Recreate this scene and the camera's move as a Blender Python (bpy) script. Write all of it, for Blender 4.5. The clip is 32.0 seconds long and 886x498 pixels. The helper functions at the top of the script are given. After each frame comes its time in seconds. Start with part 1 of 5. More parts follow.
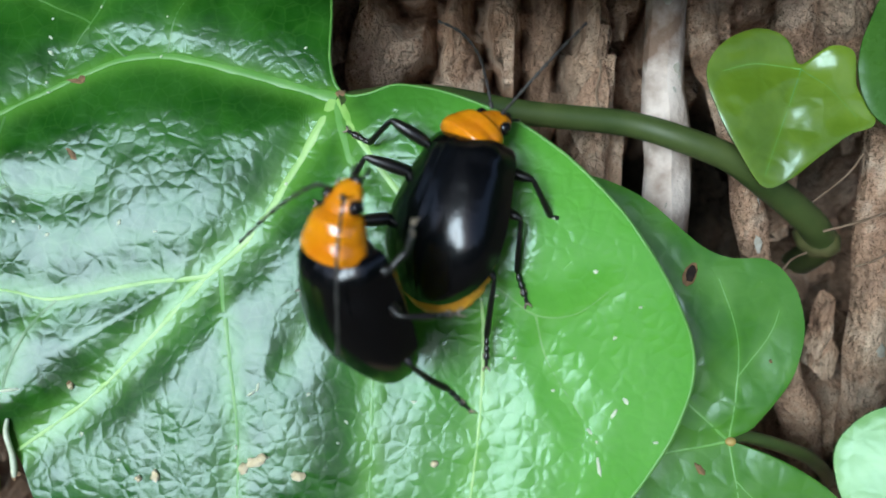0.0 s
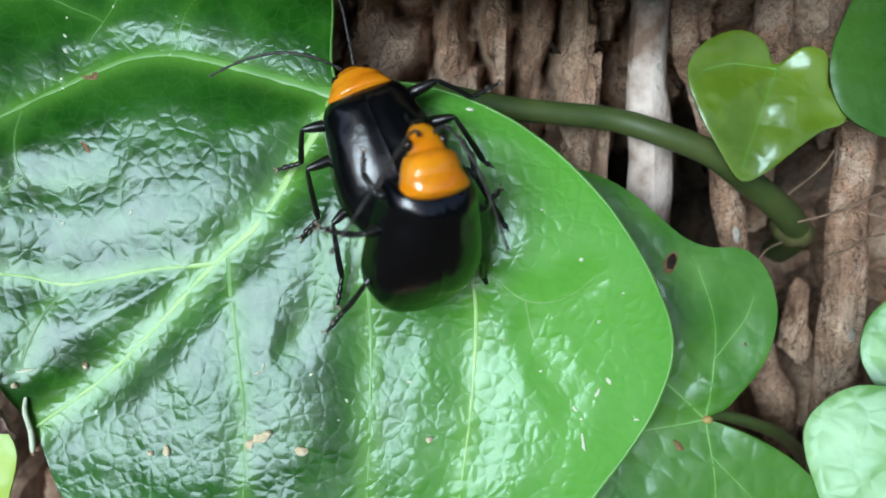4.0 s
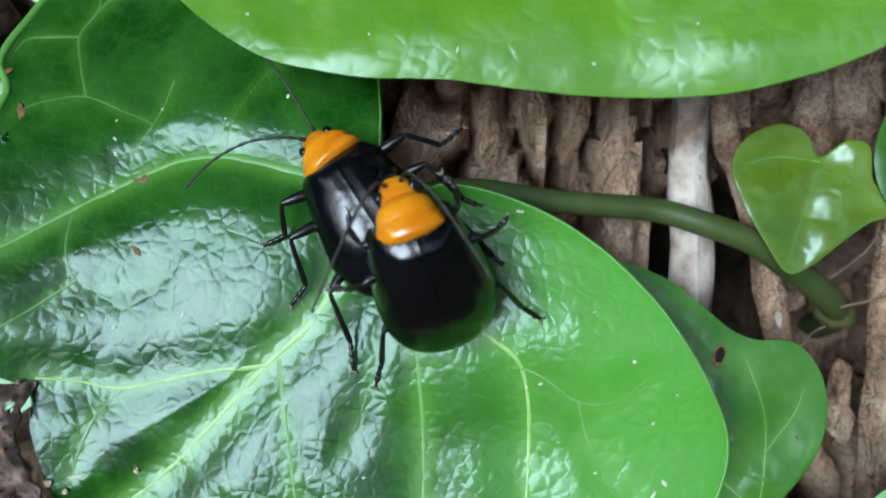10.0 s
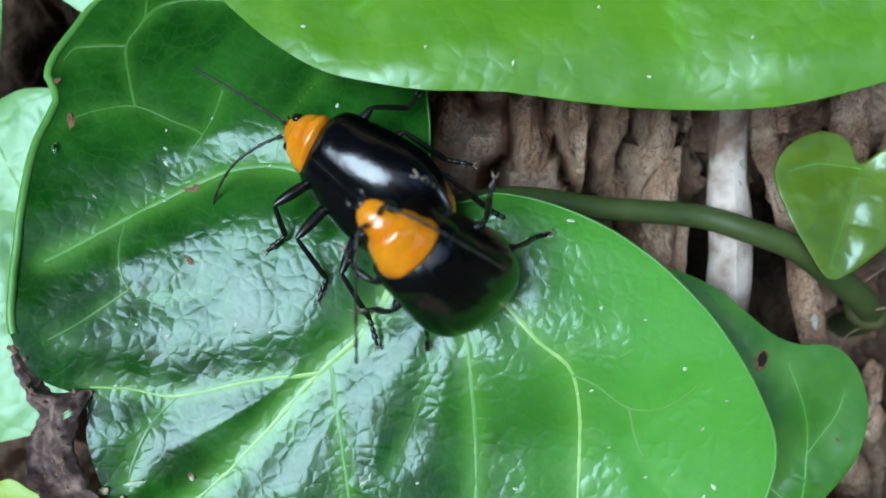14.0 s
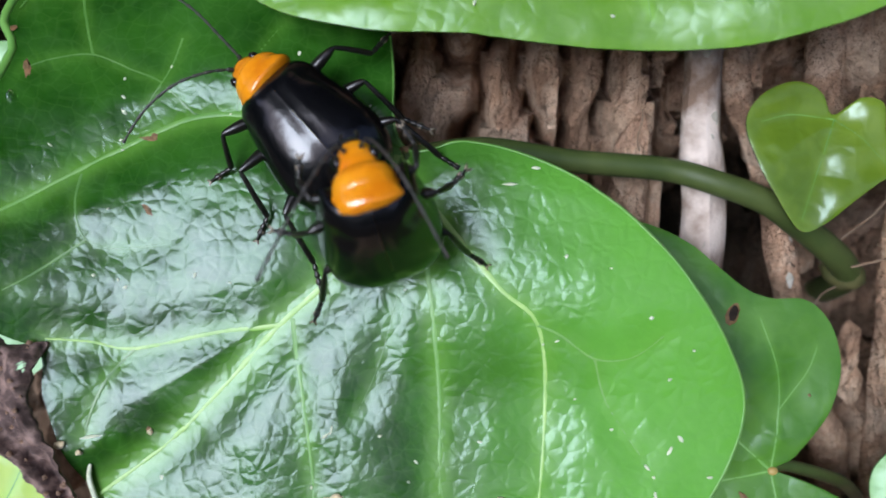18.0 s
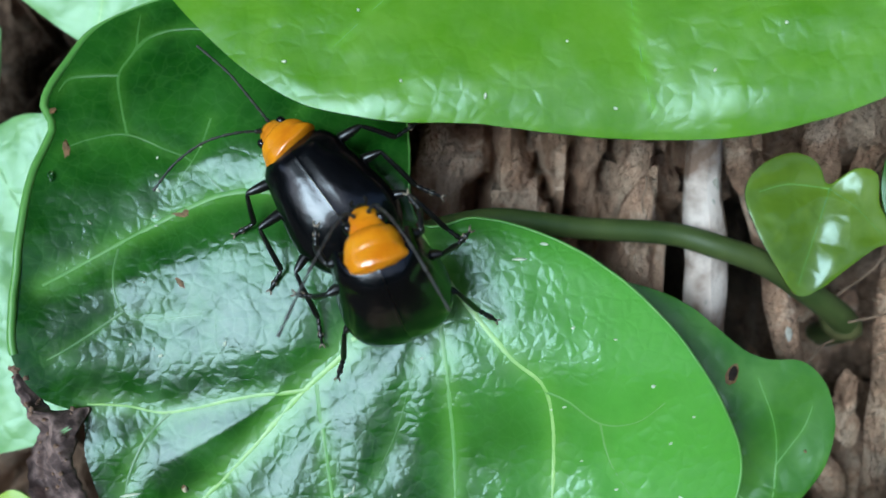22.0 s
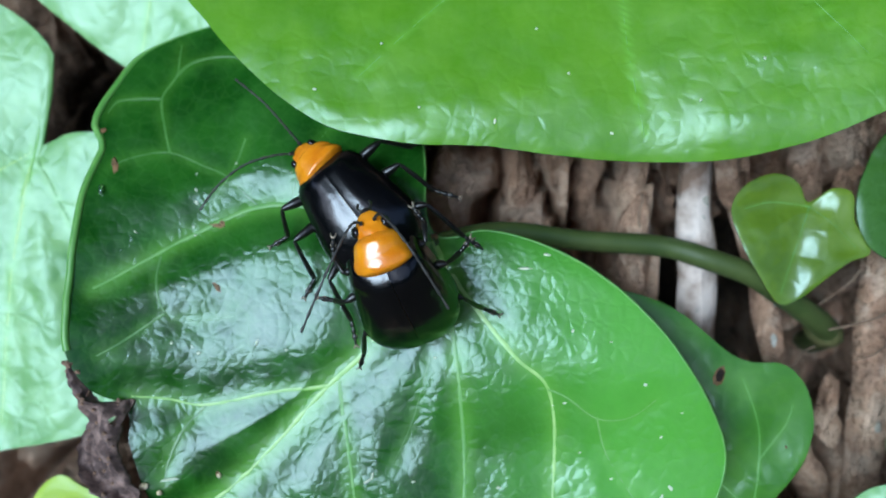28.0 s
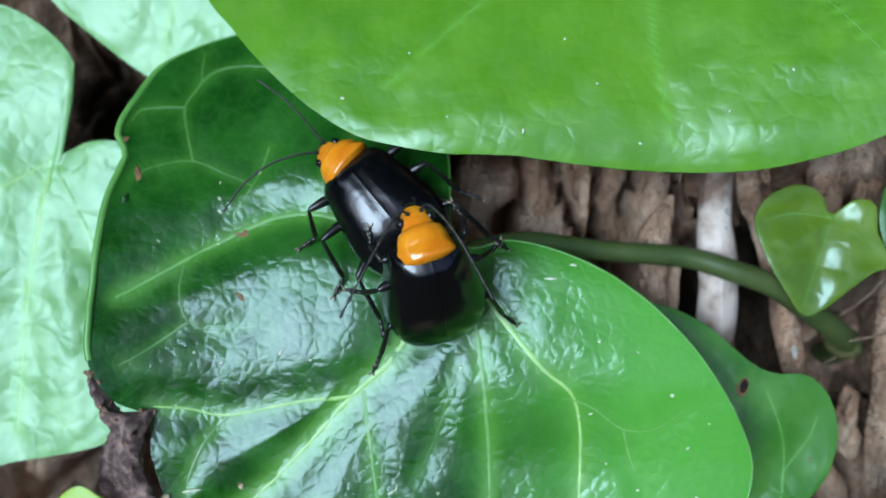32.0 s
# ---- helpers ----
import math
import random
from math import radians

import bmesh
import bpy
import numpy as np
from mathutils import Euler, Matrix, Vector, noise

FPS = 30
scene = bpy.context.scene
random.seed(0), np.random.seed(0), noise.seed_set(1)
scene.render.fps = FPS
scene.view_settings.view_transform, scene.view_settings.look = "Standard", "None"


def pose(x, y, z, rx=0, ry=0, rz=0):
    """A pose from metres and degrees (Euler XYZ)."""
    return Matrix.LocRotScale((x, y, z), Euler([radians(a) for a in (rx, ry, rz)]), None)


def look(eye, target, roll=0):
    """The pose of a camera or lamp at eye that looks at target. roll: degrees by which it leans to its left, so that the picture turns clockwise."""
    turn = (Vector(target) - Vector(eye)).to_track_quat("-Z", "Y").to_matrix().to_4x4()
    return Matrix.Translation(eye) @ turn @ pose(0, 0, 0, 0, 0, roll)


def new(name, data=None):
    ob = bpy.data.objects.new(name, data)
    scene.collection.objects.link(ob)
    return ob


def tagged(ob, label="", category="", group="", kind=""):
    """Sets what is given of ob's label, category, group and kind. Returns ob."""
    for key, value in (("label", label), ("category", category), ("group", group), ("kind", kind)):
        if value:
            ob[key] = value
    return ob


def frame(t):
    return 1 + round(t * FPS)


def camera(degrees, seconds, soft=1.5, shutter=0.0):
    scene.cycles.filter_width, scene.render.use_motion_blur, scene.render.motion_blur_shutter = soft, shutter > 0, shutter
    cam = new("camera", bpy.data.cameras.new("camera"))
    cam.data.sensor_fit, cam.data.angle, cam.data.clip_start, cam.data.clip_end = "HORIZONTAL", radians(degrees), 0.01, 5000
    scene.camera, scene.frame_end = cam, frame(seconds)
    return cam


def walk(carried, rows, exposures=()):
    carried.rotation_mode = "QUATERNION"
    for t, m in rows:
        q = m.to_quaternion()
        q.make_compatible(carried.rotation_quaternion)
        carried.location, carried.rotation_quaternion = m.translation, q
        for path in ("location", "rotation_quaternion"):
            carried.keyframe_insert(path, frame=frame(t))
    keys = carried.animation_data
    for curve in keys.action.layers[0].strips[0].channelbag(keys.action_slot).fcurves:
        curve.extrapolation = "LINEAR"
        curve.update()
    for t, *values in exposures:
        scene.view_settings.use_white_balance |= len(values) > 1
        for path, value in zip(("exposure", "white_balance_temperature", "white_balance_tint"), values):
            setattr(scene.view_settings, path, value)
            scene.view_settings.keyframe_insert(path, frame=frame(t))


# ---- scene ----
MM = 0.001                      # everything below is written in millimetres
LENS = 57.0
# leaf space: x along the leaves, y up them, z out towards the light; W lays it into the upright world
W = Matrix.Translation((0.0, 0.0, 0.55)) @ pose(0, 0, 0, 45, 0, 0)


def at(x, y, z, rx=0, ry=0, rz=0):
    """A pose in the upright world from one in leaf space."""
    return W @ pose(x * MM, y * MM, z * MM, rx, ry, rz)


cam = camera(LENS, 32.0, soft=1.7, shutter=0.4)
cam.data.dof.use_dof = True
cam.data.dof.focus_distance = 0.0296
cam.data.dof.aperture_fstop = 66.0
PATH = [
    (0, 1.60, -2.04, -2.34, 4.91, 3.73, 0.77),
    (0.5, 1.35, -1.63, -2.11, 4.26, 3.11, 0.99),
    (1, 1.03, -1.56, -1.80, 4.30, 2.34, 0.86),
    (1.5, 1.30, -1.58, -1.49, 4.54, 2.60, 0.91),
    (2, 1.91, -1.34, -1.23, 4.13, 3.47, 1.23),
    (2.5, 1.07, -1.63, -0.87, 4.39, 1.83, 0.86),
    (3, 1.22, -2.30, -0.56, 5.05, 1.90, 0.72),
    (3.5, 1.62, -2.07, -0.46, 4.12, 2.60, 0.91),
    (5.5, 1.34, -2.91, -1.61, 4.88, 3.84, 0.77),
    (6, 0.79, -2.37, -1.78, 5.60, 2.99, 0.71),
    (6.5, 2.42, -1.24, -2.07, 4.87, 2.99, 0.75),
    (7, -0.24, -1.27, -2.15, 5.69, 2.19, 0.45),
    (7.5, -0.99, -0.89, -2.07, 5.00, 3.32, 0.73),
    (8, -1.16, -1.84, -1.91, 6.43, 3.11, 0.22),
    (8.5, -0.79, -1.42, -1.49, 5.43, 3.32, 0.28),
    (9, -0.14, -0.64, -1.02, 4.58, 3.94, 0.57),
    (9.5, -0.26, -0.43, -0.68, 5.41, 3.42, 0.23),
    (10, -0.16, 0.51, -0.26, 5.79, 3.29, 0.24),
    (10.5, -0.50, 2.28, 0.24, 5.26, 2.44, 0.07),
    (11, -2.31, 2.97, 0.59, 6.88, 2.39, -0.20),
    (11.5, -2.71, 1.19, 0.54, 4.95, 5.55, 0.08),
    (12, -1.81, 1.12, 0.32, 3.98, 2.82, -0.13),
    (12.5, -1.73, 1.68, 0.21, 5.52, 3.13, -0.50),
    (13, -1.93, 2.33, 0.44, 6.87, 3.35, -0.30),
    (13.5, -2.40, 1.34, 0.36, 4.62, 3.13, -0.10),
    (15.5, -1.67, 1.58, -0.09, 5.69, 1.81, -0.27),
    (16, -2.11, 1.80, -0.17, 5.84, 2.40, -0.06),
    (16.5, -2.81, 1.67, -0.17, 6.49, 2.56, 0.03),
    (17, -3.03, 1.62, -0.28, 6.19, 3.49, -0.02),
    (17.5, -2.79, 0.49, -0.45, 4.60, 3.42, 0.05),
    (18, -1.09, -0.40, -0.51, 4.66, 2.55, -0.06),
    (18.5, -0.44, -0.07, -0.15, 5.20, 3.17, -0.28),
    (19, -0.18, 0.89, 0.71, 5.52, 3.26, -0.39),
    (19.5, -0.43, 1.49, 1.05, 5.25, 3.27, -0.41),
    (20, -0.98, 1.34, 1.19, 5.24, 3.00, -0.23),
    (20.5, -1.05, 1.58, 1.17, 4.39, 3.46, -0.34),
    (21, -1.51, 1.28, 1.38, 4.89, 2.82, -0.44),
    (21.5, -1.48, 1.74, 1.55, 4.56, 2.77, -0.38),
    (22, -0.96, 2.60, 1.53, 3.68, 3.59, -0.32),
    (22.5, 0.08, 2.46, 1.56, 4.43, 5.22, -0.32),
    (23, -0.02, 2.34, 1.67, 4.69, 4.94, -0.44),
    (23.5, -0.32, 2.28, 1.82, 4.66, 4.39, -0.17),
    (24, -0.42, 2.50, 1.89, 4.18, 4.08, -0.19),
    (24.5, -0.39, 2.89, 1.99, 3.47, 4.11, 0.01),
    (25, -0.75, 2.22, 2.77, 4.43, 3.80, 0.09),
    (25.5, -0.51, 1.79, 4.07, 4.49, 3.85, -0.01),
    (26, -0.55, 2.42, 4.42, 3.43, 4.17, 0.17),
    (26.5, -0.96, 2.22, 4.61, 4.07, 4.04, 0.31),
    (28.5, -0.91, 2.39, 4.69, 4.52, 4.28, 0.13),
    (29, -0.82, 2.58, 4.58, 4.20, 4.46, 0.09),
    (29.5, -0.84, 2.78, 4.67, 4.45, 4.39, 0.05),
    (30, -0.77, 3.59, 4.61, 5.62, 4.57, 0.03),
    (30.5, -0.85, 3.46, 4.51, 4.96, 4.49, 0.15),
    (31, -1.34, 2.88, 4.64, 4.82, 4.09, 0.10),
    (31.5, -1.74, 2.58, 4.63, 4.65, 4.06, 0.06),
    (32, -2.29, 2.19, 4.67, 5.43, 3.60, 0.35),
]
walk(cam, [(t, at(x, y, z, rx, ry, rz)) for t, x, y, z, rx, ry, rz in PATH],
     [(0, 1.33, 6300, 12), (1, 1.33, 6470, 19), (3, 1.33, 6240, 9), (6, 1.36, 6470, 27), (8, 1.36, 6410, 23), (9.5, 1.28, 6220, 14),
      (11, 1.30, 5780, 11), (13, 1.27, 5780, 10), (16, 1.30, 5890, 9), (17.3, 1.30, 5890, 12), (18, 1.34, 6460, 26), (19, 1.25, 5920, 10),
      (20.5, 1.23, 5890, 10), (23, 1.20, 5890, 9), (26, 1.24, 5760, 11), (32, 1.27, 5680, 12)])

# ---- light: an overcast day under open sky, brightest high up in front of the trunk ----
SUN_DIR = (W.to_3x3() @ Vector((-0.36, -0.09, 0.93))).normalized()
SUN_EL, SUN_AZ = math.asin(SUN_DIR.z), math.atan2(SUN_DIR.x, SUN_DIR.y)
world = bpy.data.worlds.new("sky")
scene.world = world
world.use_nodes = True
wn = world.node_tree
sky = wn.nodes.new("ShaderNodeTexSky")
sky.sky_type, sky.sun_disc = "NISHITA", False
sky.sun_elevation, sky.sun_rotation = SUN_EL, SUN_AZ
sky.dust_density, sky.air_density, sky.ozone_density = 2.6, 1.0, 2.0
wn.links.new(sky.outputs[0], wn.nodes["Background"].inputs[0])
wn.nodes["Background"].inputs[1].default_value = 0.075
sun = bpy.data.lights.new("sun", "SUN")
sun.energy, sun.angle, sun.color = 1.5, radians(30), (0.68, 0.90, 1.0)
sun_ob = new("sun", sun)
sun_ob.matrix_world = look(SUN_DIR * 3 + Vector((0, 0, 0.5)), (0, 0, 0.5))


# ---- materials ----
def material(name, base, rough=0.5, spec=0.5, metal=0.0):
    m = bpy.data.materials.new(name)
    m.use_nodes = True
    b = m.node_tree.nodes["Principled BSDF"]
    b.inputs["Base Color"].default_value = (*base, 1)
    b.inputs["Roughness"].default_value = rough
    b.inputs["Specular IOR Level"].default_value = spec
    b.inputs["Metallic"].default_value = metal
    return m, m.node_tree, b


def coords(nt, scale=(1, 1, 1)):
    tc, mp = nt.nodes.new("ShaderNodeTexCoord"), nt.nodes.new("ShaderNodeMapping")
    mp.inputs["Scale"].default_value = scale
    nt.links.new(tc.outputs["Object"], mp.inputs["Vector"])
    return mp.outputs["Vector"]


def noise_tex(nt, vec, per_m, detail=4.0, rough=0.55):
    n = nt.nodes.new("ShaderNodeTexNoise")
    n.inputs["Scale"].default_value, n.inputs["Detail"].default_value, n.inputs["Roughness"].default_value = per_m, detail, rough
    nt.links.new(vec, n.inputs["Vector"])
    return n.outputs["Fac"]


def ramp(nt, fac, stops):
    r = nt.nodes.new("ShaderNodeValToRGB")
    while len(r.color_ramp.elements) < len(stops):
        r.color_ramp.elements.new(0.5)
    for e, (p, c) in zip(r.color_ramp.elements, stops):
        e.position, e.color = p, (*c, 1)
    nt.links.new(fac, r.inputs["Fac"])
    return r.outputs["Color"]


def math_node(nt, op, a, b):
    n = nt.nodes.new("ShaderNodeMath")
    n.operation = op
    for k, v in enumerate((a, b)):
        if isinstance(v, (int, float)):
            n.inputs[k].default_value = v
        else:
            nt.links.new(v, n.inputs[k])
    return n.outputs[0]


def mix_col(nt, fac, a, b, blend="MIX"):
    n = nt.nodes.new("ShaderNodeMix")
    n.data_type, n.blend_type = "RGBA", blend
    for k, v in ((0, fac), (6, a), (7, b)):
        if isinstance(v, (int, float)):
            n.inputs[k].default_value = v
        elif isinstance(v, tuple):
            n.inputs[k].default_value = (*v, 1)
        else:
            nt.links.new(v, n.inputs[k])
    return n.outputs[2]


def bump(nt, b, height, dist_mm, strength=1.0, after=None):
    n = nt.nodes.new("ShaderNodeBump")
    n.inputs["Distance"].default_value, n.inputs["Strength"].default_value = dist_mm * MM, strength
    nt.links.new(height, n.inputs["Height"])
    if after:
        nt.links.new(after, n.inputs["Normal"])
    nt.links.new(n.outputs[0], b.inputs["Normal"])
    return n.outputs[0]


def leaf_material(name, dark, mid, light, rough, crease=0.05, cell=900, spec=0.5, veinlets=0.03, wax=0.0, young=None):
    m, nt, b = material(name, mid, rough, spec)
    v = coords(nt)
    big, fine = noise_tex(nt, v, 160, 3), noise_tex(nt, v, 1500, 4)
    col = ramp(nt, big, [(0.3, dark), (0.52, mid), (0.72, light)])
    col = mix_col(nt, math_node(nt, "MULTIPLY", fine, 0.25), col, light)
    col = mix_col(nt, ramp(nt, noise_tex(nt, v, 620, 2), [(0.42, (0, 0, 0)), (0.66, (0.75, 0.75, 0.75))]), col, light)
    if young:                                          # the blade is paler and yellower towards +x
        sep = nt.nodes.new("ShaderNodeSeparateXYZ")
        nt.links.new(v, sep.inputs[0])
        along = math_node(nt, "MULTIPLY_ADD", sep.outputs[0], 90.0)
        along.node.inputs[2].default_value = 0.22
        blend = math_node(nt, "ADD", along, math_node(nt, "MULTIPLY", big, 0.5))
        plus_x_col = mix_col(nt, math_node(nt, "MULTIPLY", fine, 0.5), young, tuple(0.7 * c for c in young))
        col = mix_col(nt, ramp(nt, blend, [(0.0, (0, 0, 0)), (0.85, (1, 1, 1))]), col, plus_x_col)
    # a net of finest veins: the joints between warped cells, a little paler and sunk
    warp = nt.nodes.new("ShaderNodeTexNoise")
    warp.inputs["Scale"].default_value, warp.inputs["Detail"].default_value = 500, 2
    nt.links.new(v, warp.inputs["Vector"])
    wv = nt.nodes.new("ShaderNodeVectorMath")
    wv.operation = "MULTIPLY_ADD"
    nt.links.new(warp.outputs["Color"], wv.inputs[0])
    wv.inputs[1].default_value = (0.00045, 0.00045, 0.00045)
    nt.links.new(v, wv.inputs[2])
    def cells(feature, per_m):
        vo = nt.nodes.new("ShaderNodeTexVoronoi")
        vo.feature = feature
        vo.inputs["Scale"].default_value = per_m
        nt.links.new(wv.outputs[0], vo.inputs["Vector"])
        return vo.outputs["Distance"]

    net = ramp(nt, cells("DISTANCE_TO_EDGE", cell * 0.42), [(0.0, (1, 1, 1)), (0.07, (0, 0, 0))])
    col = mix_col(nt, math_node(nt, "MULTIPLY", net, veinlets), col, (0.16, 0.36, 0.08))
    beside = nt.nodes.new("ShaderNodeAttribute")
    beside.attribute_name = "pale"
    col = mix_col(nt, math_node(nt, "MULTIPLY", beside.outputs["Fac"], 0.72), col, tuple(0.35 * c + w for c, w in zip(light, (0.115, 0.29, 0.035))))
    nt.links.new(col, b.inputs["Base Color"])
    # the blade bulges a little between the nets: fine furrows in two sizes, and soft dents
    def furrows(per_m, width):
        return ramp(nt, cells("DISTANCE_TO_EDGE", per_m), [(0.0, (0, 0, 0)), (width * 0.12, (0.08, 0.08, 0.08)), (width * 0.45, (0.5, 0.5, 0.5)), (width * 0.9, (0.84, 0.84, 0.84)), (width * 1.5, (1, 1, 1))])

    domes = nt.nodes.new("ShaderNodeTexVoronoi")
    domes.feature = "SMOOTH_F1"
    domes.inputs["Scale"].default_value, domes.inputs["Smoothness"].default_value = cell * 0.56, 0.9
    nt.links.new(wv.outputs[0], domes.inputs["Vector"])
    n0 = bump(nt, b, math_node(nt, "MULTIPLY", domes.outputs["Distance"], -1.0), crease * 0.9, 1.0)
    n1 = bump(nt, b, noise_tex(nt, v, cell * 0.30, 2.0), crease * 3.8, 1.0, n0)
    n2 = bump(nt, b, furrows(cell * 0.50, 0.40), crease * 1.7, 1.0, n1)
    bump(nt, b, noise_tex(nt, v, cell * 0.9, 2), crease * 1.3, 0.9, n2)
    r = math_node(nt, "MULTIPLY_ADD", fine, 0.16)
    r.node.inputs[2].default_value = rough - 0.06
    nt.links.new(r, b.inputs["Roughness"])
    b.inputs["Specular Tint"].default_value = (0.85, 1.0, 0.98, 1)      # the cuticle's cool gloss
    # a thin wax bloom over the gloss, in uneven patches
    bloom = ramp(nt, noise_tex(nt, v, 520, 5, 0.68), [(0.42, (0, 0, 0)), (0.62, (1, 1, 1))])
    nt.links.new(math_node(nt, "MULTIPLY", bloom, 2.5 * wax), b.inputs["Coat Weight"])
    b.inputs["Coat Roughness"].default_value, b.inputs["Coat IOR"].default_value = 0.36, 1.4
    return m


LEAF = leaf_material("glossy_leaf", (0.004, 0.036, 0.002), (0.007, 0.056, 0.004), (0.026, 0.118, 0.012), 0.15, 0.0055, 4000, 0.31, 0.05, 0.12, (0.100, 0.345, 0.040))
LEAF_UP = leaf_material("upper_leaf", (0.066, 0.20, 0.006), (0.085, 0.235, 0.008), (0.12, 0.285, 0.018), 0.20, 0.0050, 3000, 0.36, 0.02, 0.24)
LEAF_BACK = leaf_material("back_leaf", (0.030, 0.115, 0.012), (0.045, 0.155, 0.017), (0.075, 0.20, 0.028), 0.22, 0.008, 2400, 0.35)
LEAF_DEEP = leaf_material("deep_leaf", (0.020, 0.070, 0.008), (0.030, 0.095, 0.010), (0.045, 0.125, 0.016), 0.26, 0.006, 2400, 0.30)
# sky sheen on the side leaves is put into a paler base colour
LEAF_SKYLIT = leaf_material("skylit_leaf", (0.07, 0.22, 0.035), (0.12, 0.30, 0.065), (0.21, 0.41, 0.13), 0.34, 0.010, 2400, 0.58)
LEAF_YELLOW = leaf_material("yellowing_leaf", (0.20, 0.34, 0.015), (0.28, 0.42, 0.02), (0.36, 0.50, 0.04), 0.34, 0.006, 2000, 0.4)
LEAF_YOUNG = leaf_material("young_leaf", (0.060, 0.120, 0.008), (0.090, 0.160, 0.010), (0.14, 0.22, 0.022), 0.20, 0.010, 2000, 0.5)


def simple(name, a, c, rough, per_m, bump_mm=0.02, spec=0.5, span=(0.35, 0.68)):
    m, nt, b = material(name, a, rough, spec)
    v = coords(nt)
    n = noise_tex(nt, v, per_m, 5)
    nt.links.new(ramp(nt, n, [(span[0], a), (span[1], c)]), b.inputs["Base Color"])
    bump(nt, b, n, bump_mm, 0.6)
    return m


VEIN = simple("leaf_vein", (0.20, 0.42, 0.075), (0.33, 0.54, 0.15), 0.36, 900, 0.02)
VEIN_BACK = simple("soft_vein", (0.09, 0.27, 0.04), (0.13, 0.32, 0.06), 0.4, 900, 0.02)
VEIN_DIM = simple("dim_vein", (0.040, 0.150, 0.018), (0.075, 0.210, 0.035), 0.35, 900, 0.02)
STEM = simple("green_stem", (0.036, 0.064, 0.013), (0.075, 0.105, 0.026), 0.5, 400, 0.03)
NODE = simple("brownish_green_joint", (0.055, 0.065, 0.018), (0.115, 0.105, 0.040), 0.5, 900, 0.05)
SCAR = simple("brown_scar", (0.10, 0.06, 0.02), (0.26, 0.13, 0.05), 0.7, 2500, 0.04)
JOINT = simple("reddish_joint", (0.32, 0.20, 0.05), (0.42, 0.30, 0.09), 0.5, 2000, 0.03)
DEAD = simple("dead_leaf", (0.085, 0.055, 0.048), (0.30, 0.20, 0.165), 0.75, 1800, 0.12, 0.25, (0.42, 0.66))
HOLE_DARK = simple("hole_dark", (0.012, 0.008, 0.006), (0.03, 0.02, 0.014), 0.8, 3000, 0.02, 0.2)
CRUST = simple("brown_crust", (0.13, 0.075, 0.05), (0.36, 0.23, 0.15), 0.85, 2500, 0.05, 0.2)
CRUMB = simple("pale_crumb", (0.52, 0.42, 0.24), (0.80, 0.70, 0.50), 0.8, 2500, 0.05, 0.3)
FLECK = simple("white_fleck", (0.48, 0.54, 0.36), (0.74, 0.77, 0.60), 0.6, 3000, 0.02, 0.3)
BLACK = simple("black_shell", (0.0016, 0.0016, 0.002), (0.003, 0.003, 0.0036), 0.20, 900, 0.05, 0.55)
LIMB = simple("black_limb", (0.004, 0.0036, 0.0032), (0.012, 0.010, 0.009), 0.30, 4000, 0.01)
FEELER = simple("grey_feeler", (0.012, 0.010, 0.009), (0.038, 0.032, 0.027), 0.5, 5000, 0.01)
ORANGE = simple("orange_shell", (0.66, 0.185, 0.003), (0.80, 0.30, 0.006), 0.16, 1000, 0.10, 0.7)
BELLY = simple("orange_belly", (0.58, 0.25, 0.015), (0.78, 0.42, 0.05), 0.36, 1800, 0.10)
EYE = simple("black_eye", (0.006, 0.005, 0.005), (0.012, 0.010, 0.010), 0.10, 6000, 0.004)
DROP, drop_nt, drop_b = material("water", (1.0, 1.0, 1.0), 0.03, 0.5)
drop_b.inputs["Transmission Weight"].default_value, drop_b.inputs["IOR"].default_value = 1.0, 1.33
PAD = simple("brown_foot_pad", (0.10, 0.07, 0.05), (0.35, 0.28, 0.20), 0.6, 6000, 0.01)


def bark_material():
    m, nt, b = material("bark", (0.15, 0.1, 0.07), 0.9, 0.15)
    v, flat = coords(nt), coords(nt, (1, 1, 0.55))
    n1, n2, n3 = noise_tex(nt, flat, 150, 5, 0.6), noise_tex(nt, coords(nt, (1, 1, 0.75)), 620, 6, 0.68), noise_tex(nt, v, 2600, 4, 0.6)
    col = ramp(nt, n1, [(0.30, (0.30, 0.155, 0.085)), (0.44, (0.53, 0.31, 0.185)), (0.57, (0.68, 0.45, 0.295)), (0.70, (0.78, 0.60, 0.43))])
    col = mix_col(nt, ramp(nt, n2, [(0.40, (0.6, 0.6, 0.6)), (0.54, (0, 0, 0))]), col, (0.25, 0.135, 0.092))
    col = mix_col(nt, math_node(nt, "MULTIPLY", n3, 0.3), col, (0.48, 0.37, 0.30))
    chips = ramp(nt, noise_tex(nt, coords(nt, (1, 1, 0.6)), 380, 5, 0.72), [(0.40, (0.17, 0.095, 0.055)), (0.50, (0.48, 0.29, 0.18)), (0.60, (0.78, 0.60, 0.44))])
    col = mix_col(nt, 0.45, col, chips)
    # shade in the trunk's hollows is put into the bark colour, near black
    shade_attr = nt.nodes.new("ShaderNodeAttribute")
    shade_attr.attribute_name = "shade_mask"
    shade_col = ramp(nt, n3, [(0.38, (0.012, 0.008, 0.005)), (0.68, (0.055, 0.036, 0.022))])
    col = mix_col(nt, math_node(nt, "MULTIPLY", shade_attr.outputs["Fac"], 0.95), col, shade_col)
    nt.links.new(col, b.inputs["Base Color"])
    k = bump(nt, b, n2, 1.6, 1.0)
    bump(nt, b, n3, 0.3, 0.9, k)
    return m


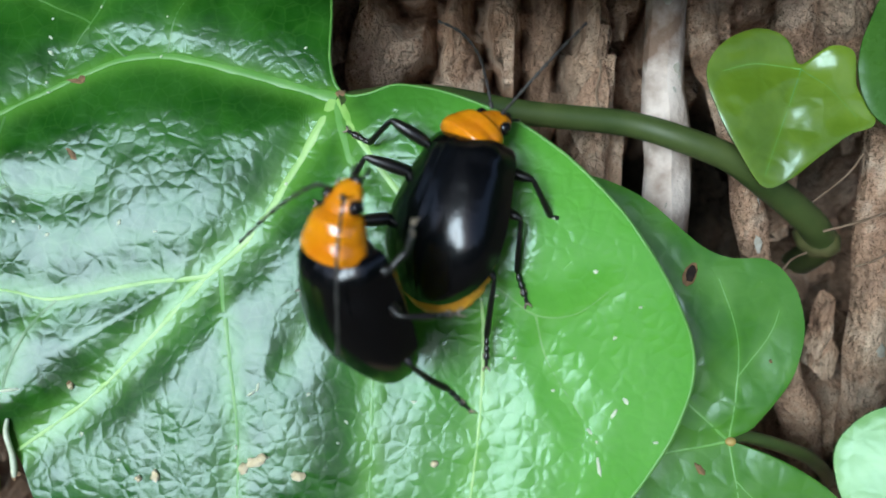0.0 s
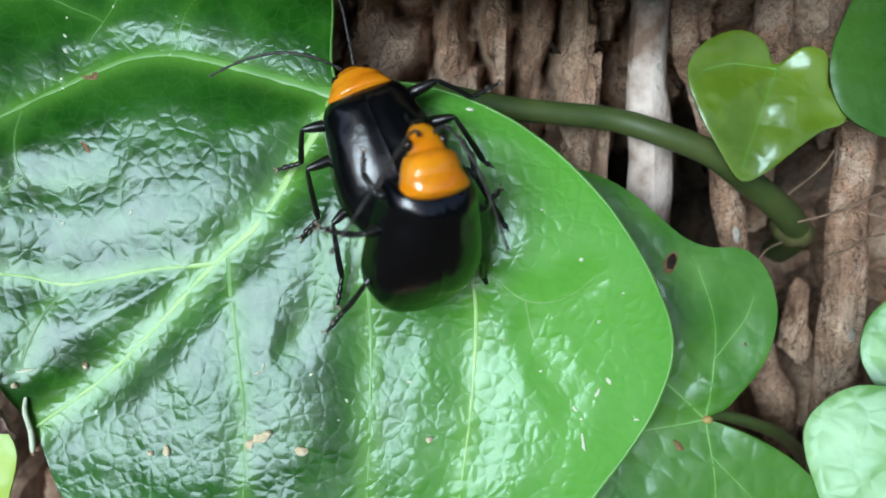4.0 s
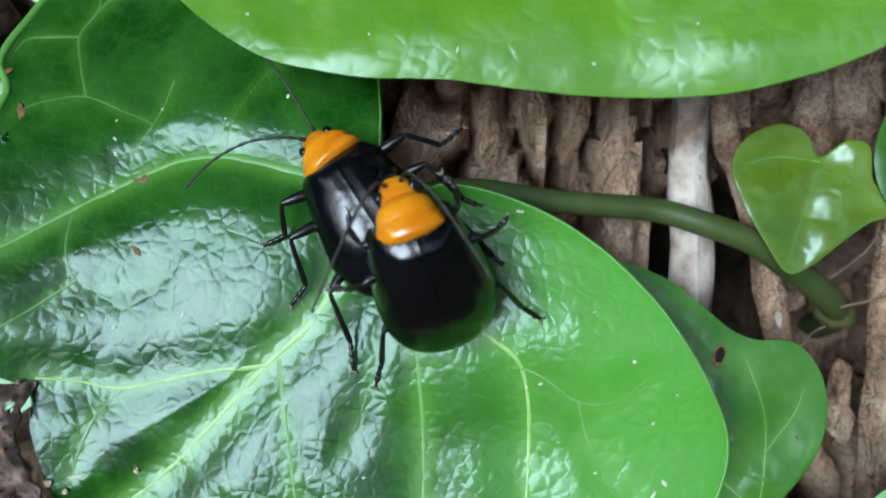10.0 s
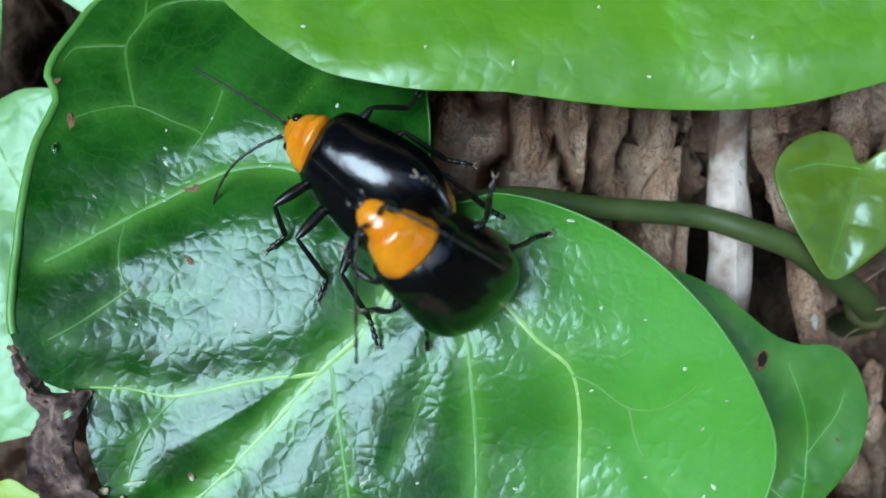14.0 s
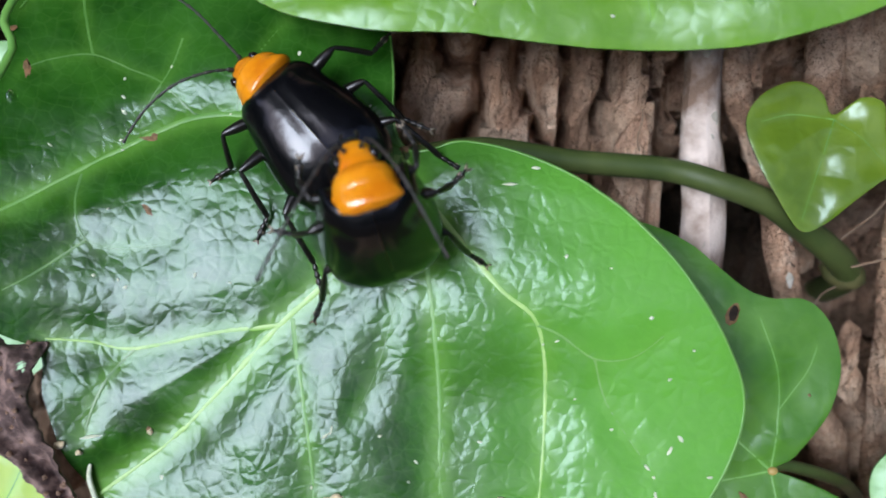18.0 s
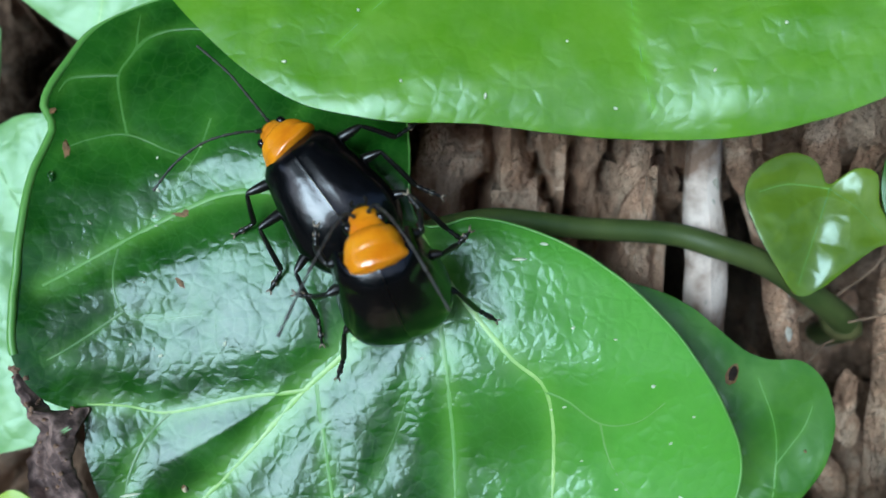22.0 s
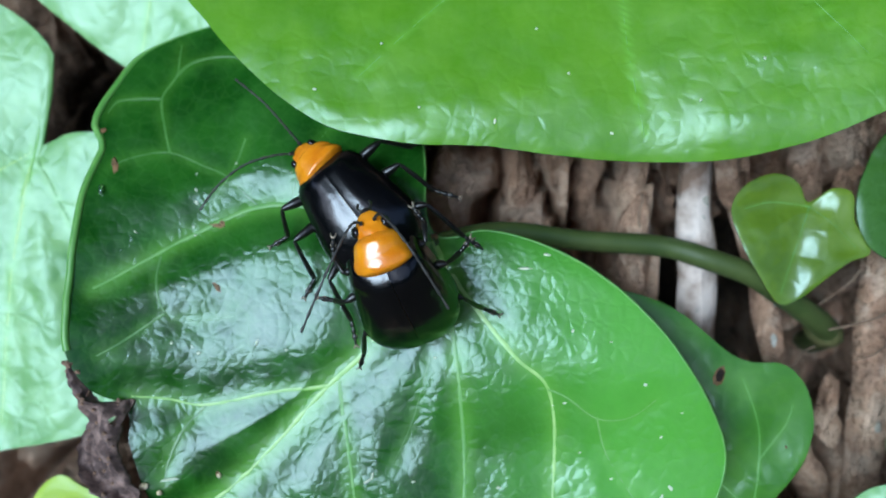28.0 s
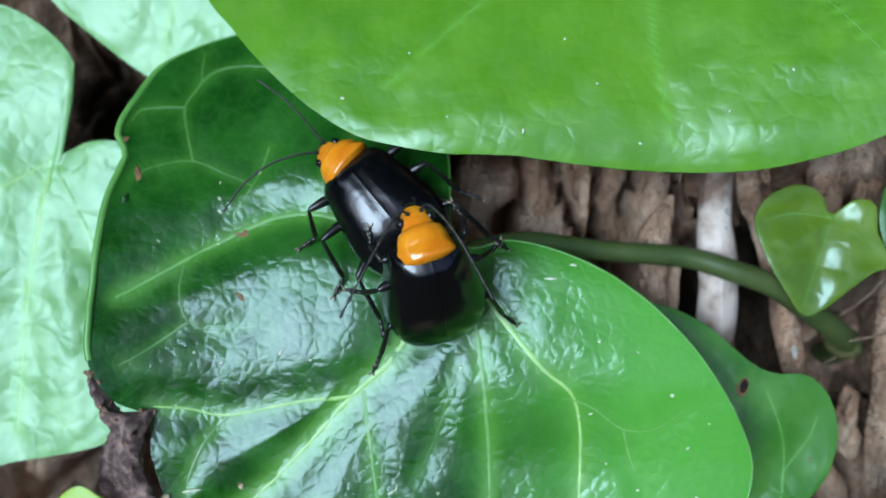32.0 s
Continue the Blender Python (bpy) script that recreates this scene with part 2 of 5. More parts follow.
BARK = bark_material()
ROOT = simple("grey_root", (0.25, 0.165, 0.115), (0.68, 0.58, 0.50), 0.85, 420, 0.9, 0.2, (0.40, 0.60))
LICHEN = simple("grey_lichen", (0.30, 0.27, 0.21), (0.58, 0.54, 0.46), 0.9, 1500, 0.12, 0.2)
SOIL = simple("soil", (0.03, 0.022, 0.015), (0.09, 0.065, 0.045), 0.95, 60, 4.0, 0.2)
UNSEEN_FOLIAGE = simple("unseen_foliage", (0.012, 0.025, 0.008), (0.04, 0.075, 0.02), 0.9, 0.6, 200.0, 0.2)
FIBRE = simple("dry_fibre", (0.14, 0.09, 0.055), (0.30, 0.21, 0.14), 0.8, 800, 0.05, 0.2)


# ---- building helpers ----
def mesh_of(name, verts, faces, mat, smooth=True):
    """A mesh from points in millimetres."""
    me = bpy.data.meshes.new(name)
    me.from_pydata([(x * MM, y * MM, z * MM) for x, y, z in verts], [], faces)
    me.materials.append(mat)
    if smooth:
        me.polygons.foreach_set("use_smooth", [True] * len(me.polygons))
    me.update()
    if smooth:
        me.set_sharp_from_angle(angle=radians(52))
    return me


def part(name, geo, mat, parent, label="", m=None, smooth=True):
    """One mesh object under a thing or a part."""
    me = geo if isinstance(geo, bpy.types.Mesh) else mesh_of(name, *geo, mat, smooth)
    ob = new(name, me)
    ob.parent = parent
    if m is not None:
        ob.matrix_basis = m
    return tagged(ob, label) if label else ob


def thing(name, m, label, category, group="", kind=""):
    ob = new(name)
    ob.empty_display_size = 0.002
    ob.matrix_basis = m
    return tagged(ob, label, category, group, kind)


def loft(rings, close=True, cap=True):
    """Faces over rings of equal count."""
    n, verts, faces = len(rings[0]), [p for r in rings for p in r], []
    for a in range(len(rings) - 1):
        for k in range(n if close else n - 1):
            l = (k + 1) % n
            faces.append((a * n + k, a * n + l, (a + 1) * n + l, (a + 1) * n + k))
    if cap and close:
        faces += [tuple(range(n))[::-1], tuple(range((len(rings) - 1) * n, len(rings) * n))]
    return verts, faces


def spline(points, count, closed=False):
    """Catmull-Rom through the points."""
    p = [np.array(q, float) for q in points]
    n = len(p)
    spans, out = (n if closed else n - 1), []
    for k in range(count):
        u = k / (count if closed else count - 1) * spans
        i = min(int(u), spans - 1)
        f = u - i
        g = (lambda j: p[j % n]) if closed else (lambda j: p[min(max(j, 0), n - 1)])
        a, b, c, d = g(i - 1), g(i), g(i + 1), g(i + 2)
        out.append(0.5 * (2 * b + (c - a) * f + (2 * a - 5 * b + 4 * c - d) * f * f + (3 * b - a - 3 * c + d) * f ** 3))
    return out


def tube(path, radii, sides=8, flat=1.0, up=(0, 0, 1)):
    """A tube along 3D points; flat squeezes it along up."""
    rings, pts = [], [np.array(p, float) for p in path]
    for k, p in enumerate(pts):
        d = pts[min(k + 1, len(pts) - 1)] - pts[max(k - 1, 0)]
        d /= np.linalg.norm(d) + 1e-9
        s = np.cross(d, up)
        if np.linalg.norm(s) < 1e-3:
            s = np.cross(d, (1, 0, 0))
        s /= np.linalg.norm(s)
        w = np.cross(s, d)
        r = radii[k] if hasattr(radii, "__len__") else radii
        rings.append([tuple(p + r * (math.cos(a) * s + flat * math.sin(a) * w)) for a in (2 * math.pi * j / sides for j in range(sides))])
    return loft(rings)


def blob(seed, sx, sy, sz, rough=0.3, n=7):
    """A small uneven crumb."""
    rnd = random.Random(seed)
    rings = []
    for a in range(n):
        th = math.pi * (a + 0.35) / (n - 0.3)
        rings.append([(sx * math.sin(th) * math.cos(f) * (1 + rough * rnd.uniform(-1, 1)), sy * math.sin(th) * math.sin(f) * (1 + rough * rnd.uniform(-1, 1)),
                       sz * math.cos(th) + sz * rough * 0.4 * rnd.uniform(-1, 1)) for f in (2 * math.pi * k / 9 for k in range(9))])
    return loft(rings)


def ellipsoid(c, r, nu=14, nv=20):
    rings = []
    for i in range(nu):
        th = math.pi * (i + 0.05) / (nu - 0.9)
        rings.append([(c[0] + r[0] * math.sin(th) * math.cos(p), c[1] - r[1] * math.cos(th), c[2] + r[2] * math.sin(th) * math.sin(p)) for p in (2 * math.pi * k / nv for k in range(nv))])
    return loft(rings)


def dist_to(px, py, line):
    """Distance of grids of points from a polyline in the plane."""
    best = np.full(px.shape, 1e9)
    for (ax, ay), (bx, by) in zip(line[:-1], line[1:]):
        dx, dy = bx - ax, by - ay
        f = np.clip(((px - ax) * dx + (py - ay) * dy) / (dx * dx + dy * dy + 1e-9), 0, 1)
        best = np.minimum(best, np.hypot(px - ax - f * dx, py - ay - f * dy))
    return best


def bumpy(px, py, scale, seed):
    f = np.vectorize(lambda a, b: noise.noise((a * scale, b * scale, seed)))
    return f(px, py)


def build_leaf(outline, centre, base, veins, mat, vein_mat, label, rings=44, spokes=200, quilt=0.25, reach=1.1, wave=0.12, seed=1.0, thick=0.22,
               vein_width=0.16, name="ivy_leaf", group="ivy leaves", rim_mat=None, paling=1.0):
    """A leaf: blade over an outline that is seen whole from its centre, with raised veins. base(x, y) is its height in leaf space."""
    leaf = thing(name, at(0, 0, 0), label, "leaf", group)
    edge = np.array(spline(outline, spokes * 3, True)) - centre
    ang, rad = np.arctan2(edge[:, 1], edge[:, 0]), np.hypot(edge[:, 0], edge[:, 1])
    order = np.argsort(ang)
    want = np.linspace(-math.pi, math.pi, spokes, endpoint=False)
    r = np.interp(want, ang[order], rad[order], period=2 * math.pi)
    r = r * (1 + 0.004 * np.array([noise.noise((a * 9, seed, 0)) for a in want]))
    f = np.sqrt(np.linspace(0.0004, 1, rings))[:, None] * 0.35 + np.linspace(0.007, 1, rings)[:, None] * 0.65
    px, py = centre[0] + f * (r * np.cos(want)), centre[1] + f * (r * np.sin(want))
    lines = [np.array(spline(v, 30)) for v in veins]

    def height(x, y):
        sunk = np.zeros(np.shape(x))
        for i, l in enumerate(lines):
            sunk = np.maximum(sunk, (0.85, 1.0, 0.25, 0.16, 0.65, 0.22)[min(i, 5)] * np.exp(-(dist_to(x, y, l) / (reach if i < 6 else reach * 0.6)) ** 2))
        z = np.vectorize(base)(x, y) + quilt * (1 - sunk) - quilt * 0.6
        return z + wave * bumpy(x, y, 0.33, seed) + wave * 0.45 * bumpy(x, y, 0.9, seed + 7) + wave * 0.16 * bumpy(x, y, 1.5, seed + 3)

    pz = height(px, py)
    rim = np.linspace(0, 1, rings)[:, None] ** 14 * 0.06
    top = np.stack([px, py, pz - rim], -1).reshape(-1, 3)
    low = np.stack([px, py, pz - rim - thick * (1 - 0.6 * np.linspace(0, 1, rings)[:, None] ** 20)], -1).reshape(-1, 3)
    n, faces = rings * spokes, []
    for a in range(rings - 1):
        for k in range(spokes):
            l = (k + 1) % spokes
            q = (a * spokes + k, (a + 1) * spokes + k, (a + 1) * spokes + l, a * spokes + l)
            faces += [q, tuple(n + j for j in reversed(q))]
    c = (rings - 1) * spokes
    faces += [(c + k, n + c + k, n + c + (k + 1) % spokes, c + (k + 1) % spokes) for k in range(spokes)]
    faces += [tuple(range(spokes)), tuple(n + k for k in reversed(range(spokes)))]
    blade = part("blade", (np.concatenate([top, low]).tolist(), faces), mat, leaf)
    pale = np.zeros(px.shape)                          # the blade pales beside its veins
    for i, l in enumerate(lines):
        k = 1.0 if i < 1 else 0.7 if i < 4 else 0.55 if i < 7 else 0.26
        pale = np.maximum(pale, k * np.exp(-(dist_to(px, py, l) / (vein_width * (0.8 + 1.5 * k))) ** 2))
    blade.data.attributes.new("pale", "FLOAT", "POINT").data.foreach_set("value", paling * np.concatenate([pale.ravel(), pale.ravel()]).astype(np.float32))
    for i, l in enumerate(lines):
        hz = height(l[:, 0], l[:, 1])
        ks = np.linspace(1.15, 0.22, len(l)) * (1 + 0.25 * np.array([noise.noise((p[0] * 1.7, p[1] * 1.7, i)) for p in l])) * vein_width * (1.0 if i < 2 else 0.72 if i < 4 else 0.5 if i < 7 else 0.36)
        part("midrib" if i == 0 else "vein", tube([(x, y, z - (0.03 if i < 6 else 0.035) * k / 0.2) for (x, y), z, k in zip(l, hz, ks)], ks, 8, 0.20), vein_mat if i in (0, 2, 4) else VEIN_BACK if i < 6 or l[0, 0] > 0 else VEIN_DIM, leaf)
    if rim_mat:                                        # the pale edge that runs round the blade
        e = top.reshape(rings, spokes, 3)[-1]
        torn = (e[:, 0] < -12.0) & (e[:, 1] < 0.5)     # no edge where the corner has withered away
        k0 = int(np.nonzero(torn)[0][-1]) if torn.any() else 0
        e = np.roll(e, -k0 - 1, axis=0)
        keep = e[~np.roll(torn, -k0 - 1)]
        inward = centre - keep[:, :2]
        inward = inward / np.linalg.norm(inward, axis=1)[:, None]
        wide = [0.075 + 0.10 * min(1.0, max(0.0, (-16.4 - p[0]) / 1.4)) for p in keep]
        part("leaf_margin", tube([(x + 0.5 * r * d[0], y + 0.5 * r * d[1], z - 0.03 - 0.4 * r) for (x, y, z), r, d in zip(keep, wide, inward)], wide, 8), rim_mat, leaf, "pale thin leaf edge")
    return leaf, height


# ---- setting: trunk and ground ----
LEAN = pose(0, 0, 0, -28, 0, 0)                       # the trunk leans back from the leaves
UPW = W.inverted().to_3x3() @ LEAN.to_3x3() @ Vector((0, 0, 1))      # along the trunk, in leaf space
TRUNK_R = 210.0


def flake(seed, a, b, thick):
    """A ragged upright chip of bark, a wide and b high, facing -y."""
    rnd = random.Random(seed)
    ring = [(a * rnd.uniform(0.6, 1.1) * math.cos(q), b * rnd.uniform(0.6, 1.1) * math.sin(q)) for q in (2 * math.pi * k / 11 for k in range(11))]
    v = [(x, -thick * rnd.uniform(0.6, 1.4), z) for x, z in ring] + [(x * 0.5, -thick * rnd.uniform(1.3, 2.2), z * 0.55) for x, z in ring] + [(x * 1.05, 0.5, z * 1.05) for x, z in ring]
    f = [(k, 11 + k, 11 + (k + 1) % 11, (k + 1) % 11) for k in range(11)] + [(22 + k, k, (k + 1) % 11, 22 + (k + 1) % 11) for k in range(11)]
    return v, f + [tuple(range(21, 10, -1))]


def build_trunk():
    """An upright trunk with furrowed bark, finest where the leaves hang before it."""
    c = LEAN.inverted() @ (W.to_3x3() @ Vector((0, 0, -37.5)))   # where the bark lies behind the leaves
    cx, cy, cz = c.x, c.y + TRUNK_R, W.translation.z / MM
    us = np.concatenate([np.linspace(-math.pi * TRUNK_R, -60, 70, endpoint=False), np.linspace(-60, 60, 300), np.linspace(60, math.pi * TRUNK_R, 70)[1:]])
    vs = np.concatenate([np.linspace(-cz - 130, -60, 50, endpoint=False), np.linspace(-60, 60, 220), np.linspace(60, 900, 60)[1:], np.linspace(900, 5200, 40)[1:]])
    U, V = np.meshgrid(us, vs)
    def relief(u, v):
        w = 0.9 * noise.noise((u * 0.12, v * 0.05, 2.0))
        d, p = noise.voronoi((u / 3.2 + w + 0.25 * noise.noise((u * 0.5, v * 0.4, 8.0)), v / 11.0 + 0.6 * w, 0.3))
        crack = math.exp(-((d[1] - d[0]) / 0.10) ** 2)
        lift = noise.cell(Vector(p[0]) * 7.3)
        d2, p2 = noise.voronoi((u / 2.0 + w, v / 7.0, 4.3))
        return -0.6 + 1.7 * lift - 3.8 * crack - 0.7 * math.exp(-((d2[1] - d2[0]) / 0.16) ** 2) + 0.8 * noise.noise((u * 0.8, v * 0.4, 5.0)) + 0.55 * noise.noise((u * 1.9, v * 1.2, 15.0)) + 0.35 * abs(noise.noise((u * 3.6, v * 2.6, 25.0)))

    h = np.vectorize(relief)(U, V)
    wander = np.vectorize(lambda u, v: noise.noise((u * 0.16, v * 0.12, 31.0)) + 0.5 * noise.noise((u * 0.5, v * 0.4, 33.0)))(U, V)
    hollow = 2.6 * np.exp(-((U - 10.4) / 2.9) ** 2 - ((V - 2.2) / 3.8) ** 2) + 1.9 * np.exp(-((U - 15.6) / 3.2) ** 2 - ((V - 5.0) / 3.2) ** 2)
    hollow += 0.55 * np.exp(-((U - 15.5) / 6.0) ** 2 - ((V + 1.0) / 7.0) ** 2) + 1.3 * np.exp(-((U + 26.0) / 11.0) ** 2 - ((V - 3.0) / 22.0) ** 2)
    shade_mask = np.clip(hollow + 0.45 * wander - 0.25, 0, 1)          # painted recess shade, beside the stalk and on the far side of the leaf
    h += 2.4 * np.exp(-((U + 1.0) / 7.0) ** 2 - ((V - 11.5) / 4.0) ** 2) - 7.0 * shade_mask
    a = U / TRUNK_R
    R = TRUNK_R + h + 40 * np.exp(-(V + cz) / 90.0).clip(0, 2) - 0.022 * (V - 900).clip(0, None)
    rise = (V - 300).clip(0, None)
    bend = 0.53 * rise * rise / (rise + 900)          # higher up the trunk straightens and grows upright
    verts = np.stack([cx + R * np.sin(a), cy - R * np.cos(a) - bend, c.z + V], -1).reshape(-1, 3)
    nu, faces = len(us), []
    for j in range(len(vs) - 1):
        for i in range(nu - 1):
            faces.append((j * nu + i, j * nu + i + 1, (j + 1) * nu + i + 1, (j + 1) * nu + i))
    faces.append(tuple((len(vs) - 1) * nu + i for i in range(nu)))      # closed at the top
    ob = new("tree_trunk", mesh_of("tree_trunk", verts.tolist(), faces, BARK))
    ob.data.attributes.new("shade_mask", "FLOAT", "POINT").data.foreach_set("value", shade_mask.ravel().astype(np.float32))
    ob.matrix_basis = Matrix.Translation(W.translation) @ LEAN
    rnd = random.Random(91)
    for i in range(150):                              # loose flakes of bark, lifted at one edge
        u, v = rnd.uniform(-26, 26), rnd.uniform(-16, 20)
        r = TRUNK_R + relief(u, v) + 0.15
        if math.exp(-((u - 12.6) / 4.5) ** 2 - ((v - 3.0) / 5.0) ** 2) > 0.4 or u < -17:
            continue
        a = u / TRUNK_R
        part("bark_flake", flake(700 + i, rnd.uniform(0.35, 0.95), rnd.uniform(0.7, 2.2), 0.16), BARK, ob, "",
             pose((cx + r * math.sin(a)) * MM, (cy - r * math.cos(a)) * MM, (c.z + v) * MM, rnd.uniform(-16, 16), rnd.uniform(-12, 12), math.degrees(a) + rnd.uniform(-22, 22)), False)
    return tagged(ob, "brown furrowed tree trunk with flaking bark plates", "tree trunk", kind="structure")


def build_ground():
    n, size = 60, 400000.0
    s = np.linspace(-1, 1, n)
    s = np.sign(s) * np.abs(s) ** 4 * size
    verts = [(x, y, 25 * noise.noise((x / 900, y / 900, 2.0)) if abs(x) + abs(y) < 30000 else 0) for y in s for x in s]
    faces = [(j * n + i, j * n + i + 1, (j + 1) * n + i + 1, (j + 1) * n + i) for j in range(n - 1) for i in range(n - 1)]
    tagged(new("ground", mesh_of("ground", verts, faces, SOIL)), "dark brown soil round the foot of the trunk", "ground", kind="structure")


def build_unseen_woods():
    """Unseen far woods all round, added to darken the low sky, up to ragged treetops."""
    n, rings, verts = 240, (0, 5000, 9000, 12000), []
    for j, h in enumerate(rings):
        for k in range(n):
            a = 2 * math.pi * k / n
            r = 26000 + 1500 * noise.noise((k * 0.23, j * 2.0, 4.0)) + 500 * j
            verts.append((r * math.cos(a), r * math.sin(a), h * (1 + (0.28 if j else 0) * noise.noise((k * 0.11, 1.0, 7.0)) + (0.12 if j > 1 else 0) * noise.noise((k * 0.9, j, 3.0)))))
    faces = [(j * n + k, j * n + (k + 1) % n, (j + 1) * n + (k + 1) % n, (j + 1) * n + k) for j in range(3) for k in range(n)]
    tagged(new("backdrop", mesh_of("backdrop", verts, faces, UNSEEN_FOLIAGE)), "unseen far dark green woods all round, added to dim the low sky", "woods", kind="structure")


def build_unseen_crown():
    """Unseen tree crown high over the leaves, added to block sky: many foliage sprays."""
    rnd, verts, faces = random.Random(21), [], []
    for i in range(4200):
        a, r, h = rnd.uniform(0, 2 * math.pi), math.sqrt(rnd.random()), rnd.uniform(-1, 1)
        r *= 1 + 0.16 * noise.noise((math.cos(a) * 2, math.sin(a) * 2, 3.0))
        c = np.array((4700 * r * math.cos(a), 1900 + 4300 * r * math.sin(a), 5000 + 900 * h * math.sqrt(max(0.05, 1 - r * r)) - 500 * r * r - 1500 * (r * math.cos(a)) ** 2))
        u, w = np.array([rnd.gauss(0, 1) for _ in range(3)]), np.array([rnd.gauss(0, 1) for _ in range(3)])
        u /= np.linalg.norm(u)
        w -= u * (w @ u)
        w /= np.linalg.norm(w)
        s = rnd.uniform(180, 330)
        n = len(verts)
        verts += [tuple(c + s * (p * u + q * w)) for p, q in ((-1, 0), (-0.3, 0.55), (0.5, 0.4), (1, 0), (0.4, -0.5), (-0.4, -0.45))]
        faces.append(tuple(range(n, n + 6)))
    tagged(new("unseen_crown", mesh_of("unseen_crown", verts, faces, UNSEEN_FOLIAGE, False)), "unseen dense dark green foliage overhead, added to dim the high sky", "tree crown", kind="stuff")


build_trunk()
build_unseen_crown()
build_ground()
build_unseen_woods()


# ---- leaves ----
def main_base(x, y):
    u, v = x / 10, y / 10
    return -28.80 + 0.72 * u + 0.10 * v + 0.32 * u * u - 0.22 * u * v - 0.25 * v * v


SIDE_VEIN = ((-18.0, -15.2, -13.2, -11.5, -9.7, -6.6, -3.9), (3.3, 5.0, 6.05, 6.75, 6.85, 6.1, 5.3))


def main_height(x, y):
    z = main_base(x, y)
    z += 0.024 * max(0.0, -12.0 - x) ** 2             # the far rim curls up
    d = y - float(np.interp(x, SIDE_VEIN[0], SIDE_VEIN[1])) - 0.2
    z -= 0.19 * (d if d > 12 else 0.35 * math.log1p(math.exp(d / 0.35)))      # above the side vein the lobe bends back
    fall = 0.13 * (math.log1p(math.exp(x + 6.9)) - math.log1p(math.exp(x + 1.3)))
    f = min(1.0, max(0.0, (1.0 - y) / 5.0))
    z -= fall * f * f * (3 - 2 * f)                   # below the beetles the blade falls away from the midrib
    z -= 0.006 * max(0.0, x + 1.0) ** 2               # and the other side lies flatter
    return z


J = (-3.9, 5.3)
MAIN_EDGE = [(-3.7, 5.6), (-2.8, 5.5), (-1.7, 5.75), (0.0, 5.4), (1.9, 4.6), (3.6, 3.45), (5.3, 1.8), (7.0, -0.7), (7.92, -3.05), (7.5, -5.22), (5.9, -7.8), (2.9, -11.3),
             (-2.0, -14.0), (-8.0, -13.5), (-12.6, -10.5), (-14.5, -7.1), (-15.7, -5.3), (-16.4, -3.2), (-16.6, -1.7), (-17.9, -0.9), (-18.8, 0.6), (-18.95, 2.6), (-18.88, 4.5),
             (-18.75, 7.1), (-18.38, 8.8), (-18.22, 9.6), (-18.58, 10.2), (-18.6, 10.9), (-18.1, 12.2), (-17.3, 13.6), (-16.1, 14.55), (-14.9, 15.1), (-12.5, 15.6), (-10.0, 15.5), (-7.0, 14.6), (-4.9, 12.2), (-4.25, 9.0), (-4.15, 6.6)]
MAIN_VEINS = [
    [J, (-5.1, 3.1), (-6.5, 0.9), (-8.3, -0.8), (-10.2, -2.9), (-12.1, -4.8), (-14.6, -6.7)],
    [J, (-6.6, 6.1), (-9.7, 6.85), (-11.5, 6.75), (-13.2, 6.05), (-15.2, 5.0), (-18.0, 3.3)],
    [J, (-2.4, 3.1), (-0.4, 0.6), (1.0, -0.85), (1.15, -4.5), (0.6, -9.5)],
    [J, (-3.0, 2.1), (-2.6, -1.5), (-2.5, -4.6), (-2.6, -10.0)],
    [(-8.2, -0.7), (-10.6, -1.0), (-13.4, -1.55), (-15.0, -1.3), (-16.4, -1.2)],
    [(-7.7, -0.5), (-7.3, -3.4), (-6.95, -6.5), (-7.0, -10.0)],
    [(-13.4, -1.55), (-14.3, -2.6), (-14.9, -4.0), (-15.0, -4.7)],
    [(-11.3, 6.8), (-12.68, 8.08), (-13.86, 8.63), (-15.36, 9.22), (-16.74, 9.02), (-17.7, 8.6)],
    [(-15.36, 9.22), (-15.7, 10.4), (-15.96, 11.73), (-15.41, 12.85), (-15.38, 13.6), (-15.36, 14.4)],
    [(-15.96, 11.73), (-16.93, 11.71), (-17.75, 11.56), (-18.1, 11.0)],
    [(-15.41, 12.85), (-14.76, 13.5), (-13.44, 13.8), (-11.5, 13.6)],
    [(-12.0, 9.85), (-12.3, 8.8), (-12.68, 8.05), (-13.0, 7.6), (-13.5, 6.5)],
    [(-15.4, 4.7), (-15.5, 3.57), (-15.12, 2.35), (-14.05, 2.0), (-12.2, 2.15)],
    [(-15.12, 2.3), (-16.9, 1.0), (-17.7, 0.5)],
    [(0.9, -0.7), (1.7, -1.05), (2.9, -1.88), (4.15, -1.83), (5.2, -1.1)],
    [(-3.9, 0.5), (-4.6, -2.0), (-5.45, -3.9)],
    [(2.9, -1.88), (3.3, -3.4), (4.4, -5.2)],
    [(-9.9, 6.85), (-9.5, 8.6), (-8.2, 10.6)],
]
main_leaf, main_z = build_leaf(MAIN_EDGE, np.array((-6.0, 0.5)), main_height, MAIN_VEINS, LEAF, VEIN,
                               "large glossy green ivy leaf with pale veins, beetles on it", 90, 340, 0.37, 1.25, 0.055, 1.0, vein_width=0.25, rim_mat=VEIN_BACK)

